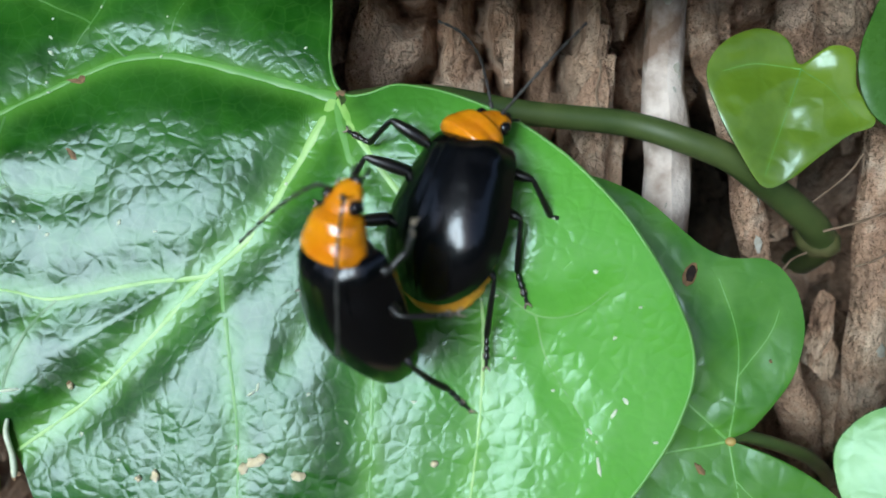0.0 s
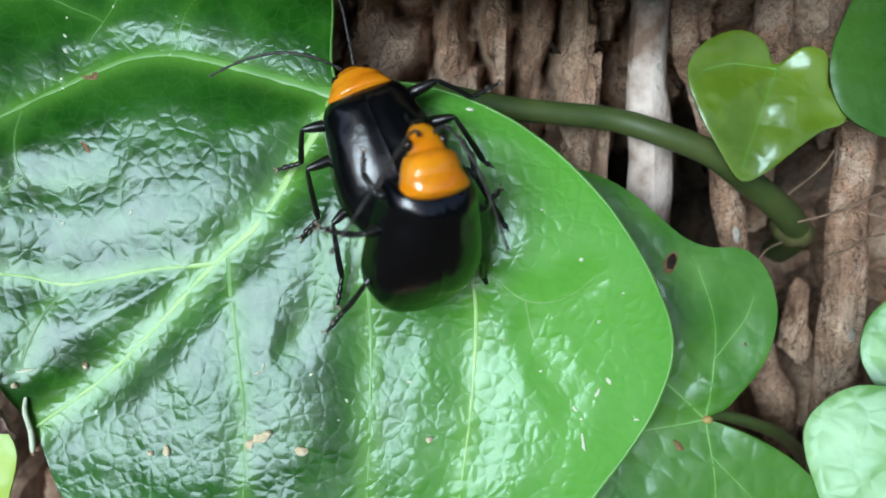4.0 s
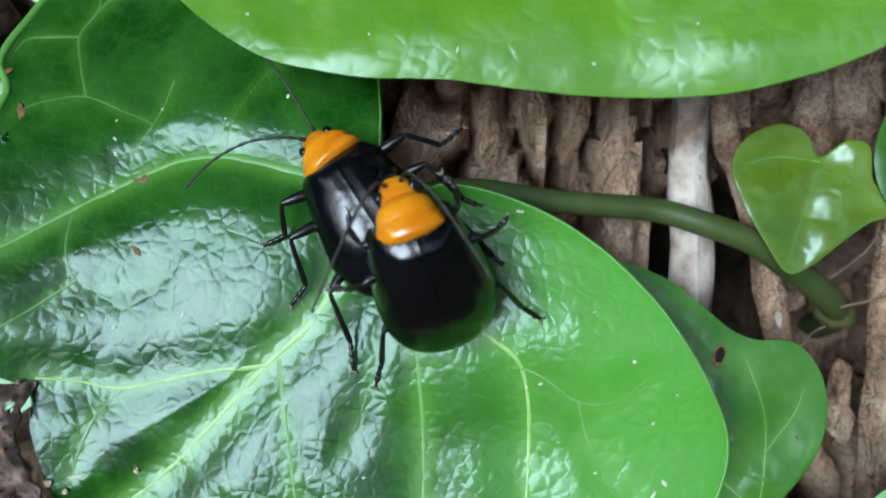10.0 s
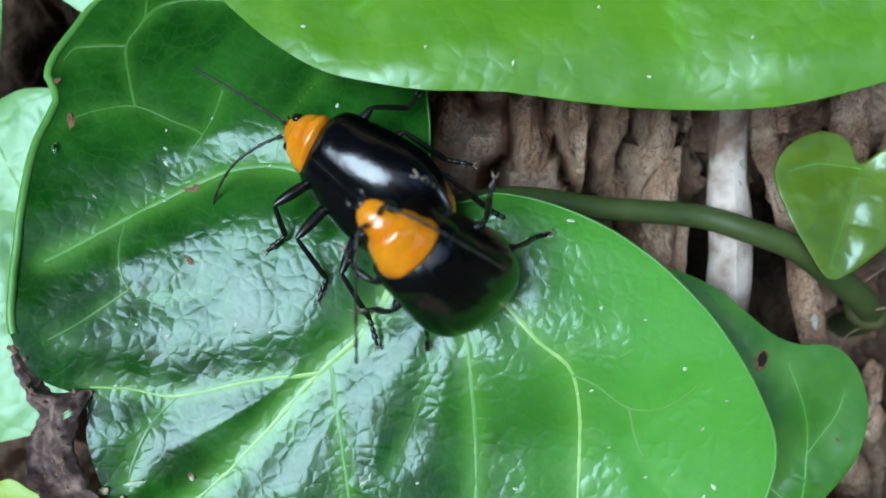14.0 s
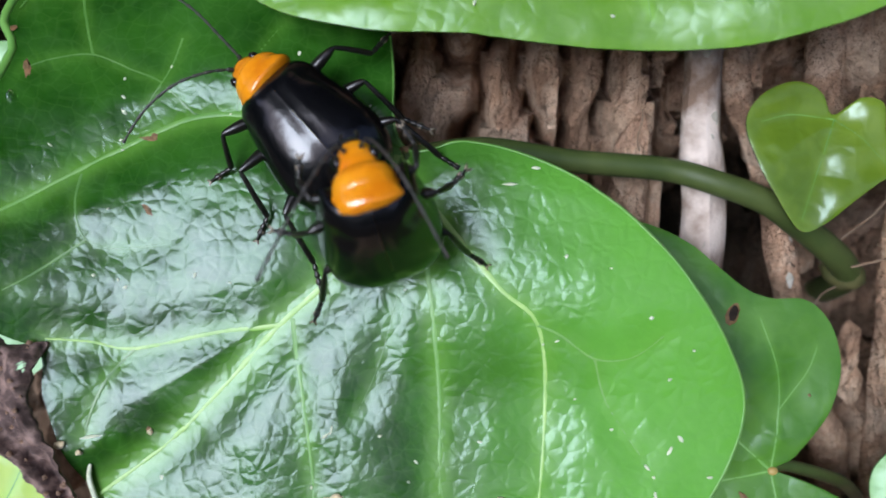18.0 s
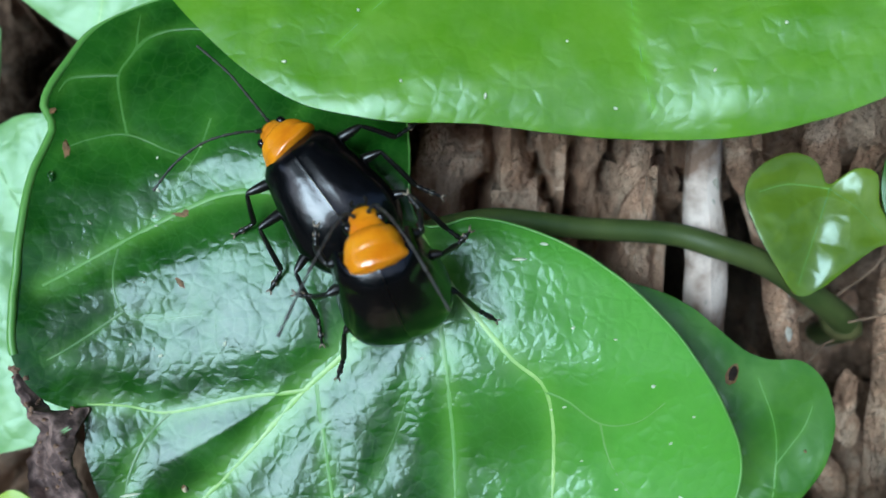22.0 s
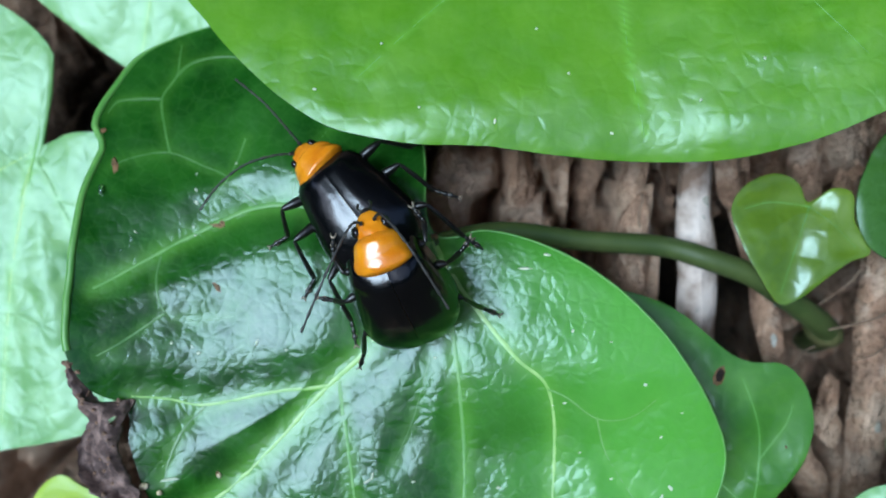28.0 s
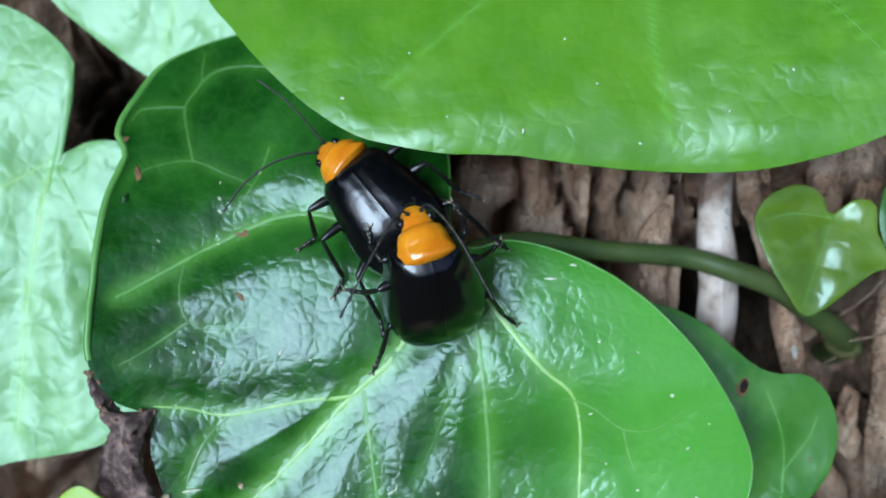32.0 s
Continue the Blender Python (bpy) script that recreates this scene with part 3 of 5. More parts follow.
UP_EDGE = [(-14.2, 16.2), (-12.7, 13.9), (-11.2, 12.2), (-9.6, 10.75), (-7.8, 9.6), (-6.0, 9.1), (-4.1, 8.8), (-2.1, 8.75), (-0.4, 8.55), (1.8, 8.25), (4.3, 8.05), (7.05, 8.0), (9.4, 8.35),
           (11.8, 9.15), (14.8, 10.9), (18.0, 16.0), (17.0, 22.0), (10.0, 27.0), (0.0, 28.0), (-9.0, 26.0), (-14.0, 21.0)]


def up_height(x, y):
    return -26.0 + 0.02 * (y - 9) - 0.016 * (y - 9) ** 2 * 0.5 + 0.004 * (x - 1) * (y - 9) - 0.05 * max(0.0, 10.5 - y) ** 2 + 0.18 * 1.2 * math.log1p(math.exp((x - 4.2) / 1.2))


up_leaf, up_z = build_leaf(UP_EDGE, np.array((1.0, 17.0)), up_height, [[(5, 26), (4.2, 20), (3.7, 14), (4.4, 9.0)], [(4.2, 20), (-2, 15.5), (-6.5, 11.5)], [(4.2, 20), (9.5, 14.5), (12, 11.5)]],
           LEAF_UP, VEIN_BACK, "smooth bright green ivy leaf overhanging the larger leaf", 40, 200, 0.10, 2.0, 0.09, 4.0, vein_width=0.05)

BACK_EDGE = [(10.05, -6.22), (10.6, -5.85), (10.95, -5.45), (12.0, -4.0), (12.45, -2.2), (12.05, -0.6), (11.1, 0.2), (9.9, 0.25), (8.8, 0.75), (7.0, 2.3), (5.0, 3.2), (2.0, 3.6), (0.5, 1.0), (1.0, -4.0),
             (3.0, -9.0), (7.0, -12.0), (11.5, -12.5), (14.6, -11.0), (14.3, -9.2), (13.3, -7.9), (12.0, -7.02), (10.8, -6.5)]
back_leaf, back_z = build_leaf(BACK_EDGE, np.array((8.8, -6.0)), lambda x, y: -32.2 + 0.05 * (x - 8) + 0.05 * (y + 3),
           [[(9.9, -6.25), (7, -3.5), (4, 0)], [(9.9, -6.25), (6.9, -6.9), (3, -7.5)], [(9.9, -6.25), (10.2, -9), (10, -11.5)], [(9.9, -6.25), (10.2, -3), (9.5, -0.5)], [(10.15, -4.0), (11.2, -2.6), (11.6, -1.6)], [(10.05, -7.6), (11.6, -9.2), (12.4, -10.4)]],
           LEAF_BACK, VEIN_BACK, "green ivy leaf with a dark disc for an eaten hole, behind the larger leaf", 64, 280, 0.3, 1.4, 0.07, 9.0, vein_width=0.07, paling=0.35)


def on_back(x, y, lift=0.0):
    return float(back_z(np.array([x]), np.array([y]))[0]) + lift


part("feeding_spot", blob(611, 0.24, 0.42, 0.05, 0.18, 11), SCAR, back_leaf, "brown rim of an eaten spot", pose(8.5 * MM, -0.35 * MM, on_back(8.5, -0.35) * MM, 0, 0, -22))
# a flat dark disc stands in for the shade seen through the hole
part("feeding_spot", blob(612, 0.16, 0.33, 0.05, 0.2, 11), HOLE_DARK, back_leaf, "dark disc for an eaten hole", pose(8.5 * MM, -0.35 * MM, on_back(8.5, -0.35, 0.025) * MM, 0, 0, -22))
for i, (x, y, a, b) in enumerate(((8.9, -7.3, 0.30, 0.10), (6.9, 0.2, 0.09, 0.07), (8.3, -3.2, 0.10, 0.08), (11.3, -3.4, 0.06, 0.05))):
    part("brown_spot", blob(620 + i, a, b, 0.03, 0.4, 9), SCAR, back_leaf, "small brown spot", pose(x * MM, y * MM, on_back(x, y, 0.01) * MM, 0, 0, -50))
part("stalk_joint", ellipsoid((9.95, -6.27, on_back(9.95, -6.27)), (0.20, 0.16, 0.10), 9, 14), JOINT, back_leaf, "yellowish joint of the leaf's stalk")


HEART_EDGE = [(12.4, 7.2), (12.0, 7.9), (11.5, 8.3), (10.7, 8.4), (9.6, 7.9), (9.0, 6.9), (9.4, 5.5), (10.1, 4.1), (11.0, 2.8), (11.9, 3.0), (12.9, 3.8), (13.9, 4.55), (14.8, 5.0), (14.2, 6.3), (14.1, 7.5), (13.3, 7.75)]
build_leaf(HEART_EDGE, np.array((11.8, 5.6)), lambda x, y: -31.6 + 0.05 * (y - 5) + 0.08 * math.sqrt((x - 12) ** 2 + 0.6), [[(12.4, 7.0), (11.8, 5.2), (11.1, 3.2)], [(12.4, 7.0), (10.8, 7.2), (9.6, 6.9)], [(12.4, 7.0), (13.3, 6.2), (14.2, 5.2)]],
           LEAF_YOUNG, VEIN_DIM, "small heart-shaped young ivy leaf, yellowish green", 40, 150, 0.26, 0.8, 0.15, 12.0, vein_width=0.03, paling=0.22)

TR_EDGE = [(15.6, 10.2), (14.6, 8.5), (14.2, 7.0), (14.5, 5.5), (15.5, 4.6), (17.0, 4.2), (19.5, 4.8), (21.0, 7.0), (20.5, 10.5), (18.0, 12.0)]
build_leaf(TR_EDGE, np.array((17.5, 8.0)), lambda x, y: -31.0 + 0.06 * (x - 17), [[(17.5, 11.5), (17.3, 8), (16.5, 5)]], LEAF_DEEP, VEIN_DIM, "rounded dark green ivy leaf beside the heart-shaped one", 24, 100, 0.2, 1.4, 0.1, 14.0, vein_width=0.08)

PALE_EDGE = [(-23.3, 10.3), (-23.0, 11.4), (-22.2, 13.8), (-23.1, 15.7), (-26.1, 17.4), (-30.0, 16.5), (-33.0, 11.0), (-33.5, 4.0), (-31.0, -2.0), (-27.5, -4.5), (-24.8, -4.3), (-19.8, -3.0), (-17.0, 1.0), (-16.5, 6.0), (-18.0, 9.8), (-19.9, 10.8), (-21.6, 10.9)]
build_leaf(PALE_EDGE, np.array((-25.0, 5.0)), lambda x, y: -33.0 + 0.08 * (y - 5) - 0.09 * (x + 22), [[(-23.5, 10.1), (-24.5, 4), (-25, -3)], [(-23.5, 10.1), (-21, 5), (-19.5, 0)], [(-23.5, 10.1), (-28, 7), (-32, 3)]], LEAF_SKYLIT, VEIN,
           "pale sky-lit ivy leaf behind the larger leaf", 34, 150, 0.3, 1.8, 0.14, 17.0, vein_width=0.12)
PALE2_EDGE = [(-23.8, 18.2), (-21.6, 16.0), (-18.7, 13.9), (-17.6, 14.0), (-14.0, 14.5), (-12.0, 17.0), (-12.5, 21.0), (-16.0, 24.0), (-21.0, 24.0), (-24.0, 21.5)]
build_leaf(PALE2_EDGE, np.array((-18.0, 18.5)), lambda x, y: -32.2 + 0.24 * (y - 16), [[(-17, 23.5), (-17.5, 18), (-18.3, 14.4)]], LEAF_SKYLIT, VEIN, "pale sky-lit ivy leaf, pointed tip downward", 26, 110, 0.25, 1.8, 0.12, 19.0, vein_width=0.1)
BR_EDGE = [(16.7, -4.9), (15.2, -4.8), (14.0, -5.5), (13.4, -6.6), (13.6, -8.2), (14.4, -10.0), (17.0, -11.5), (20.0, -10.5), (21.0, -7.5), (19.5, -5.2)]
build_leaf(BR_EDGE, np.array((17.0, -8.0)), lambda x, y: -31.6 - 0.10 * (y + 6) + 0.40 * (x - 15), [[(19, -5.5), (17, -8), (15, -10)]], LEAF_SKYLIT, VEIN_BACK, "rounded pale sky-lit ivy leaf low beside the trunk", 24, 100, 0.25, 1.4, 0.1, 23.0, vein_width=0.08)
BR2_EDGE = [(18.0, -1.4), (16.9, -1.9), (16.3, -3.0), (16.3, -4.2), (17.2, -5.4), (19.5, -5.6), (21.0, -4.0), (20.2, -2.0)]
build_leaf(BR2_EDGE, np.array((18.4, -3.5)), lambda x, y: -33.4 - 0.1 * (y + 4) + 0.36 * (x - 17), [[(20, -2.4), (18.4, -3.5), (17, -4.8)]], LEAF_SKYLIT, VEIN_BACK, "small rounded pale sky-lit ivy leaf against the bark", 22, 90, 0.2, 1.2, 0.08, 27.0, vein_width=0.07)
YL_EDGE = [(-20.6, -4.9), (-19.5, -5.4), (-18.5, -5.85), (-17.5, -6.3), (-16.6, -7.1), (-16.2, -8.5), (-17.5, -11.5), (-21.5, -12.0), (-23.0, -9.0), (-21.8, -6.0)]
build_leaf(YL_EDGE, np.array((-19.5, -8.5)), lambda x, y: -31.0 + 0.05 * (y + 6), [[(-21, -11), (-19.5, -8.4), (-18.4, -6.2)]], LEAF_YELLOW, VEIN_BACK, "yellow-green ivy leaf below the dead corner", 24, 100, 0.2, 1.4, 0.1, 31.0, vein_width=0.1)


# ---- stems ----
def stem(points, r0, r1, mat, name, label, cat, sides=12, knots=0.0, seed=0):
    path = spline(points, 90)
    radii = [(r0 + (r1 - r0) * k / 89) * (1 + knots * 0.6 * noise.noise((k * 0.13, seed, 0))) for k in range(90)]
    v, f = tube(path, radii, sides)
    if knots:
        v = [tuple(np.array(p) + knots * np.array(noise.noise_vector((p[0] * 1.6, p[1] * 0.25, seed)))) for p in v]
    ob = new(name, mesh_of(name, v, f, mat))
    ob.matrix_basis = at(0, 0, 0)
    if knots:                                         # pale crusts of lichen grow on the old roots
        rnd = random.Random(seed + 60)
        for i in range(6):
            k = rnd.randint(22, 66)
            side = rnd.uniform(-0.3, 0.3)
            p, r = path[k], radii[k]
            part("lichen_patch", blob(500 + seed * 20 + i, rnd.uniform(0.10, 0.22), rnd.uniform(0.2, 0.5), 0.05, 0.35, 9), LICHEN, ob, "pale grey lichen crust",
                 pose((p[0] + r * math.sin(side)) * MM, p[1] * MM, (p[2] + r * math.cos(side) * 0.9) * MM, 25, math.degrees(side), rnd.uniform(-15, 15)))
    return tagged(ob, label, cat, "ivy stems")


main_stalk = stem([(-3.9, 5.2, -29.5), (-1.0, 5.9, -31.0), (2.6, 5.6, -32.2), (6.3, 5.4, -33), (8.4, 4.8, -33), (10.4, 4.1, -33.4), (12.0, 3.2, -34.2), (13.4, 2.45, -35.2), (14.7, 1.75, -36.6), (15.5, 1.2, -38.6), (15.8, 0.7, -43)], 0.42, 0.66, STEM, "leaf_stalk", "smooth green leaf stalk running back to the trunk", "stalk")
part("stalk_base", blob(641, 1.05, 0.78, 0.74, 0.06, 15), NODE, main_stalk, "swollen brownish green base of the stalk", pose(15.0 * MM, 1.5 * MM, -37.4 * MM, 0, 0, -30))


stem([(9.9, -6.2, -32.6), (10.6, -6.15, -33.0), (12.2, -6.6, -33.8), (13.8, -7.3, -35.2), (15.4, -8.6, -38.0), (16.2, -9.6, -44)], 0.22, 0.32, STEM, "leaf_stalk", "thin green leaf stalk behind the lower leaf", "stalk")


def on_trunk(x, y, lift=0.0):
    """A point of leaf space just before the bark, for a given x and y."""
    return (x, y, -37.5 + y * UPW.z / UPW.y + lift)


stem([on_trunk(7.9, 34, 1.0), on_trunk(7.95, 16, 1.4), on_trunk(8.0, 9, 1.4), on_trunk(8.4, 2, 1.2), on_trunk(8.9, -6, 0.6), on_trunk(9.8, -20, -0.5)], 0.92, 0.92, ROOT, "aerial_root", "weathered grey-white climbing root on the bark", "root", 12, 0.35, 1)
stem([on_trunk(9.0, 34, 0.2), on_trunk(9.1, 15, 0.3), on_trunk(9.6, 9, 0.5), on_trunk(10.9, 6, 0.6), on_trunk(11.7, 2.5, 0.9), on_trunk(12.4, -0.2, 0.9), on_trunk(13.4, -3.2, 0.7), on_trunk(15.4, -9, 0.2), on_trunk(17, -22, 0)], 0.50, 0.72, BARK, "aerial_root", "pinkish brown climbing root slanting over the bark", "root", 12, 0.30, 5)
stem([on_trunk(13.3, 36, 0.6), on_trunk(13.2, 18, 0.6), on_trunk(13.1, 10, 0.4), on_trunk(13.4, 6, 0.0), on_trunk(13.9, 2, -2.5)], 0.62, 0.7, BARK, "aerial_root", "weathered brown climbing root on the bark", "root", 12, 0.35, 6)
stem([on_trunk(17.6, 30, 0.6), on_trunk(16.8, 12, 0.8), on_trunk(16.9, 0, 0.8), on_trunk(17.4, -14, 0.4)], 0.7, 0.95, BARK, "aerial_root", "weathered brown climbing root on the bark", "root", 12, 0.35, 9)


# ---- beetles ----
def ring_shape(y, w, h, zb, n=28, drop=1.0):
    """A cross-section: half-width w, from zb up by h above and drop*h*.5 below."""
    return [(w * math.cos(a), y, zb + (h if math.sin(a) > 0 else h * 0.5 * drop) * math.sin(a)) for a in (2 * math.pi * k / n for k in range(n))]


def elytron(side, wide):
    """One wing case, a curved shell from shoulder to rounded tip; side is +1 or -1."""
    out, inn = [], []
    ns, na = 46, 22
    for i in range(ns):
        u = i / (ns - 1)
        s = 0.5 * u + 0.5 * math.sin(u * math.pi / 2)      # closer rings at the tip
        y = 2.55 - 5.30 * s
        w = (1.33 + 0.53 * math.sin(min(1.0, s / 0.66) * math.pi / 2) ** 1.4) * math.sqrt(max(0.0008, 1 - max(0.0, (s - 0.56) / 0.44) ** 2.15))
        if s < 0.09:
            w *= 0.84 + 0.16 * math.sqrt(s / 0.09)         # rounded shoulder
        top = 2.58 + 0.16 * math.sin(math.pi * min(1, s * 1.25)) - 1.16 * max(0.0, (s - 0.42) / 0.58) ** 2.7
        if s < 0.12:
            top -= 0.44 * (1 - s / 0.12) ** 1.6            # the front rolls down under the shield
        low = 1.06 - 0.10 * math.sin(math.pi * s) + 0.20 * s ** 6
        a_out, a_inn = [], []
        for k in range(na):
            f = k / (na - 1)
            a = f * math.radians(97)
            x = 0.004 + wide * w * math.sin(a) ** 0.94
            z = low + (top - low) * max(0.0, math.cos(a * 0.93)) ** 0.76
            if f > 0.92:
                x += 0.045 * (f - 0.92) / 0.08             # turned-out side margin
            dent = 0.09 * math.exp(-((s - 0.15) / 0.07) ** 2 - ((f - 0.50) / 0.2) ** 2) - 0.05 * math.exp(-((s - 0.09) / 0.06) ** 2 - ((f - 0.74) / 0.14) ** 2)
            dent += (0.02 + 0.05 * math.exp(-(s / 0.08) ** 2)) * noise.noise((side * x * 2.0, y * 1.0, 3.0)) + 0.018 * math.exp(-((f - 0.045) / 0.03) ** 2)
            a_out.append((side * x, y, z - dent))
            a_inn.append((side * max(0.01, x - 0.09 * math.sin(a)), y, z - 0.09 * math.cos(a) - dent))
        out.append(a_out)
        inn.append(a_inn)
    rings = [o + i[::-1] for o, i in zip(out, inn)]
    v, f = loft(rings)
    return v, (f if side > 0 else [q[::-1] for q in f])


def pronotum_geo(long, size):
    """The neck shield: a broad hind band and a narrower fore band, swollen, with a groove between."""
    rings = []
    for i in range(34):
        s = i / 33
        y = 2.34 + long * s
        band = 0.024 * math.exp(-((s - 0.26) / 0.18) ** 2) + 0.022 * math.exp(-((s - 0.74) / 0.17) ** 2) - 0.014 * math.exp(-((s - 0.52) / 0.07) ** 2)
        w = size * (1.03 + 0.06 * math.sin(math.pi * min(1.0, s * 1.3)) - 0.36 * s ** 2.0) * (1 + band)
        h = (0.82 - 0.20 * s ** 1.6) * (1 + 1.3 * band)
        e = min(1.0, 0.72 + 0.28 * math.sin(min(1.0, s / 0.16) * math.pi / 2), 0.66 + 0.34 * math.sin(min(1.0, (1 - s) / 0.16) * math.pi / 2))
        ring = []
        for a in (2 * math.pi * k / 36 for k in range(36)):
            c, q = math.cos(a), math.sin(a)
            lump = 1 + 0.05 * noise.noise((c * 2.2, q * 2.2, s * 3.2))
            ring.append((w * e * math.copysign(abs(c) ** 0.88, c) * lump, y, 1.66 - 0.08 * s + (h if q > 0 else 0.55) * e * q * lump))
        rings.append(ring)
    return loft(rings)


def head_geo(hy):
    """The head: widest at the eyes, a bulging brow and a short snout bent down."""
    rings = []
    for i in range(20):
        s = i / 19
        y = hy - 0.50 + 1.12 * s
        w = 0.62 * math.sqrt(max(0.01, 1 - abs(2 * s - 0.75) ** 2.6 / 1.9)) * (1 - 0.20 * s)
        z = 1.58 - 0.34 * s ** 1.8
        h = (0.50 - 0.16 * s) * math.sqrt(max(0.02, 1 - max(0.0, (s - 0.45) / 0.55) ** 2.4)) * (1 - 0.09 * math.exp(-((s - 0.62) / 0.06) ** 2))
        rings.append([(w * math.cos(a), y, z + h * math.sin(a)) for a in (2 * math.pi * k / 24 for k in range(24))])
    return loft(rings)


def belly_geo(wide, long):
    """The swollen abdomen, in seven ringed segments, a little longer than the wing cases."""
    rings = []
    for i in range(57):
        s = i / 56
        y = 1.3 - long * s
        e = math.sqrt(max(0.015, 1 - max(0.0, (s - 0.48) / 0.52) ** 2.5)) * (0.90 + 0.10 * min(1.0, s / 0.4))
        seg = 1 - 0.045 * math.exp(-(((s * 8) % 1.0 - 0.5) / 0.13) ** 2)
        rings.append(ring_shape(y, 1.56 * wide * e * seg, 0.66 * e, 1.10, 28, 2.5 * seg))
    return loft(rings)


def antenna_geo(points):
    """Eleven joints, each a little thicker at its far end; the first is the stoutest."""
    path = spline(points, 111)
    radii = [0.037 + 0.032 * ((k % 10) / 10.0) - 0.008 * k / 110 + (0.025 if k < 9 else 0) for k in range(111)]
    return tube(path, radii, 7)


def limb(p, q, r0, r1, bulge=0.0, n=9, sides=9, bow=0.0):
    p, q = np.array(p, float), np.array(q, float)
    path = [p + (q - p) * k / (n - 1) + np.array((0, 0, bow * math.sin(math.pi * k / (n - 1)))) for k in range(n)]
    radii = [r0 + (r1 - r0) * k / (n - 1) + bulge * math.sin(math.pi * k / (n - 1)) for k in range(n)]
    radii[0] *= 0.7
    radii[-1] *= 0.75
    return tube(path, radii, sides)


def build_leg(thing_ob, base, knee, ankle, foot):
    """A leg at its own hip: femur, with tibia, tarsus and claws on it."""
    b = np.array(base)
    k, a, f = (np.array(p) - b for p in (knee, ankle, foot))
    hip = Matrix.Translation(Vector(base) * MM)
    femur = part("leg", limb((0, 0, 0), k, 0.115, 0.105, 0.105, 12, 10, 0.05), LIMB, thing_ob, "", hip)
    part("tibia", limb(k, a, 0.078, 0.115, 0.0, 12, 9, 0.07), LIMB, femur)
    d = (f - a) / 4
    v, fc = [], []
    for j in range(4):
        gv, gf = limb(a + d * j, a + d * (j + 1.02), 0.055, (0.11, 0.115, 0.13, 0.06)[j], 0.0, 6, 8)
        fc += [tuple(len(v) + i for i in q) for q in gf]
        v += gv
    part("tarsus", (v, fc), LIMB, femur)
    out = d / (np.linalg.norm(d) + 1e-9)
    aside = np.cross(out, (0, 0, 1))
    v, fc = [], []
    for way in (-1, 1):
        gv, gf = tube(spline([f, f + out * 0.10 + aside * way * 0.09, f + out * 0.19 + aside * way * 0.12 - np.array((0, 0, 0.07))], 7), [0.045, 0.045, 0.04, 0.036, 0.03, 0.022, 0.012], 6)
        fc += [tuple(len(v) + i for i in q) for q in gf]
        v += gv
    part("claw", (v, fc), PAD, femur, "pair of pale brown claws")
    part("foot_pad", ellipsoid(tuple(a + d * 2.55), (0.115, 0.125, 0.06), 6, 8), PAD, femur, "pale brown foot pad")
    return femur


NECK = Vector((0, 2.46, 2.15))


def build_beetle(label, legs, antennae, long, wide):
    """Local axes: head along +y, back along +z, feet on z = 0."""
    be = thing("leaf_beetle", at(0, 0, 0), label, "beetle", "mating beetles")
    tail = part("abdomen", belly_geo(*((1.02, 4.15) if wide > 1.1 else (0.86, 3.75))), BELLY, be, "soft orange abdomen")
    trunk = part("thorax", ellipsoid((0, 1.2, 1.12), (1.30, 1.55, 0.52)), LIMB, be, "black underside")
    for side in (1, -1):
        part("wing_case", elytron(side, wide), BLACK, trunk, "polished black wing case")
    part("scutellum", ellipsoid((0, 2.28, 2.13), (0.24, 0.24, 0.09), 8, 12), BLACK, trunk)
    shield = part("pronotum", pronotum_geo(long, 1.06 if wide > 1.1 else 0.98), ORANGE, be, "glossy orange neck shield")
    hy = 2.36 + long + 0.10
    part("head", head_geo(hy), ORANGE, shield, "glossy orange head")
    part("mouth", ellipsoid((0, hy + 0.56, 1.16), (0.24, 0.18, 0.16), 8, 10), LIMB, shield, "dark mouthparts")
    for side in (1, -1):
        part("eye", ellipsoid((side * 0.54, hy + 0.06, 1.54), (0.18, 0.22, 0.23), 12, 16), EYE, shield, "bulging dark brown eye")
        part("palp", tube(spline([(side * 0.14, hy + 0.62, 1.14), (side * 0.26, hy + 0.80, 1.05), (side * 0.20, hy + 0.92, 0.90)], 8), 0.045, 6), LIMB, shield, "short dark palp")
    for side, pts in zip((-1, 1), antennae):
        hip = np.array((side * 0.22, hy + 0.30, 1.78))
        part("antenna", antenna_geo([np.array(p) for p in pts]), FEELER, shield, "thin grey-black jointed antenna", Matrix.Translation(Vector(hip) * MM))
    made = [build_leg(be, *leg) for leg in legs]
    return be, tail, trunk, shield, made


def leg_set(left, right):
    """Six legs: left then right, front to back; hip, knee, ankle, foot. The rows give each leg's knee, ankle and foot on the right hand."""
    out = []
    for side, legs in ((-1, left), (1, right)):
        for y, joints in zip((2.0, 1.0, -0.3), legs):
            out.append(((side * 0.75, y, 0.95),) + tuple((side * p[0], p[1], p[2]) for p in joints))
    return out


LEGS_A = leg_set((((2.35, 2.35, 1.30), (2.95, 1.55, 0.40), (3.85, 1.75, 0.10)), ((2.7, 0.95, 1.50), (3.15, -0.55, 0.40), (4.0, -0.85, 0.10)), ((2.55, -1.2, 1.50), (3.0, -2.9, 0.45), (3.5, -3.75, 0.12))),
                 (((2.5, 2.0, 1.30), (3.4, 1.2, 0.40), (4.45, 1.35, 0.10)), ((2.55, 0.7, 1.50), (3.0, -0.85, 0.40), (3.6, -1.65, 0.10)), ((2.4, -1.3, 1.50), (2.75, -3.1, 0.45), (3.05, -4.0, 0.12))))
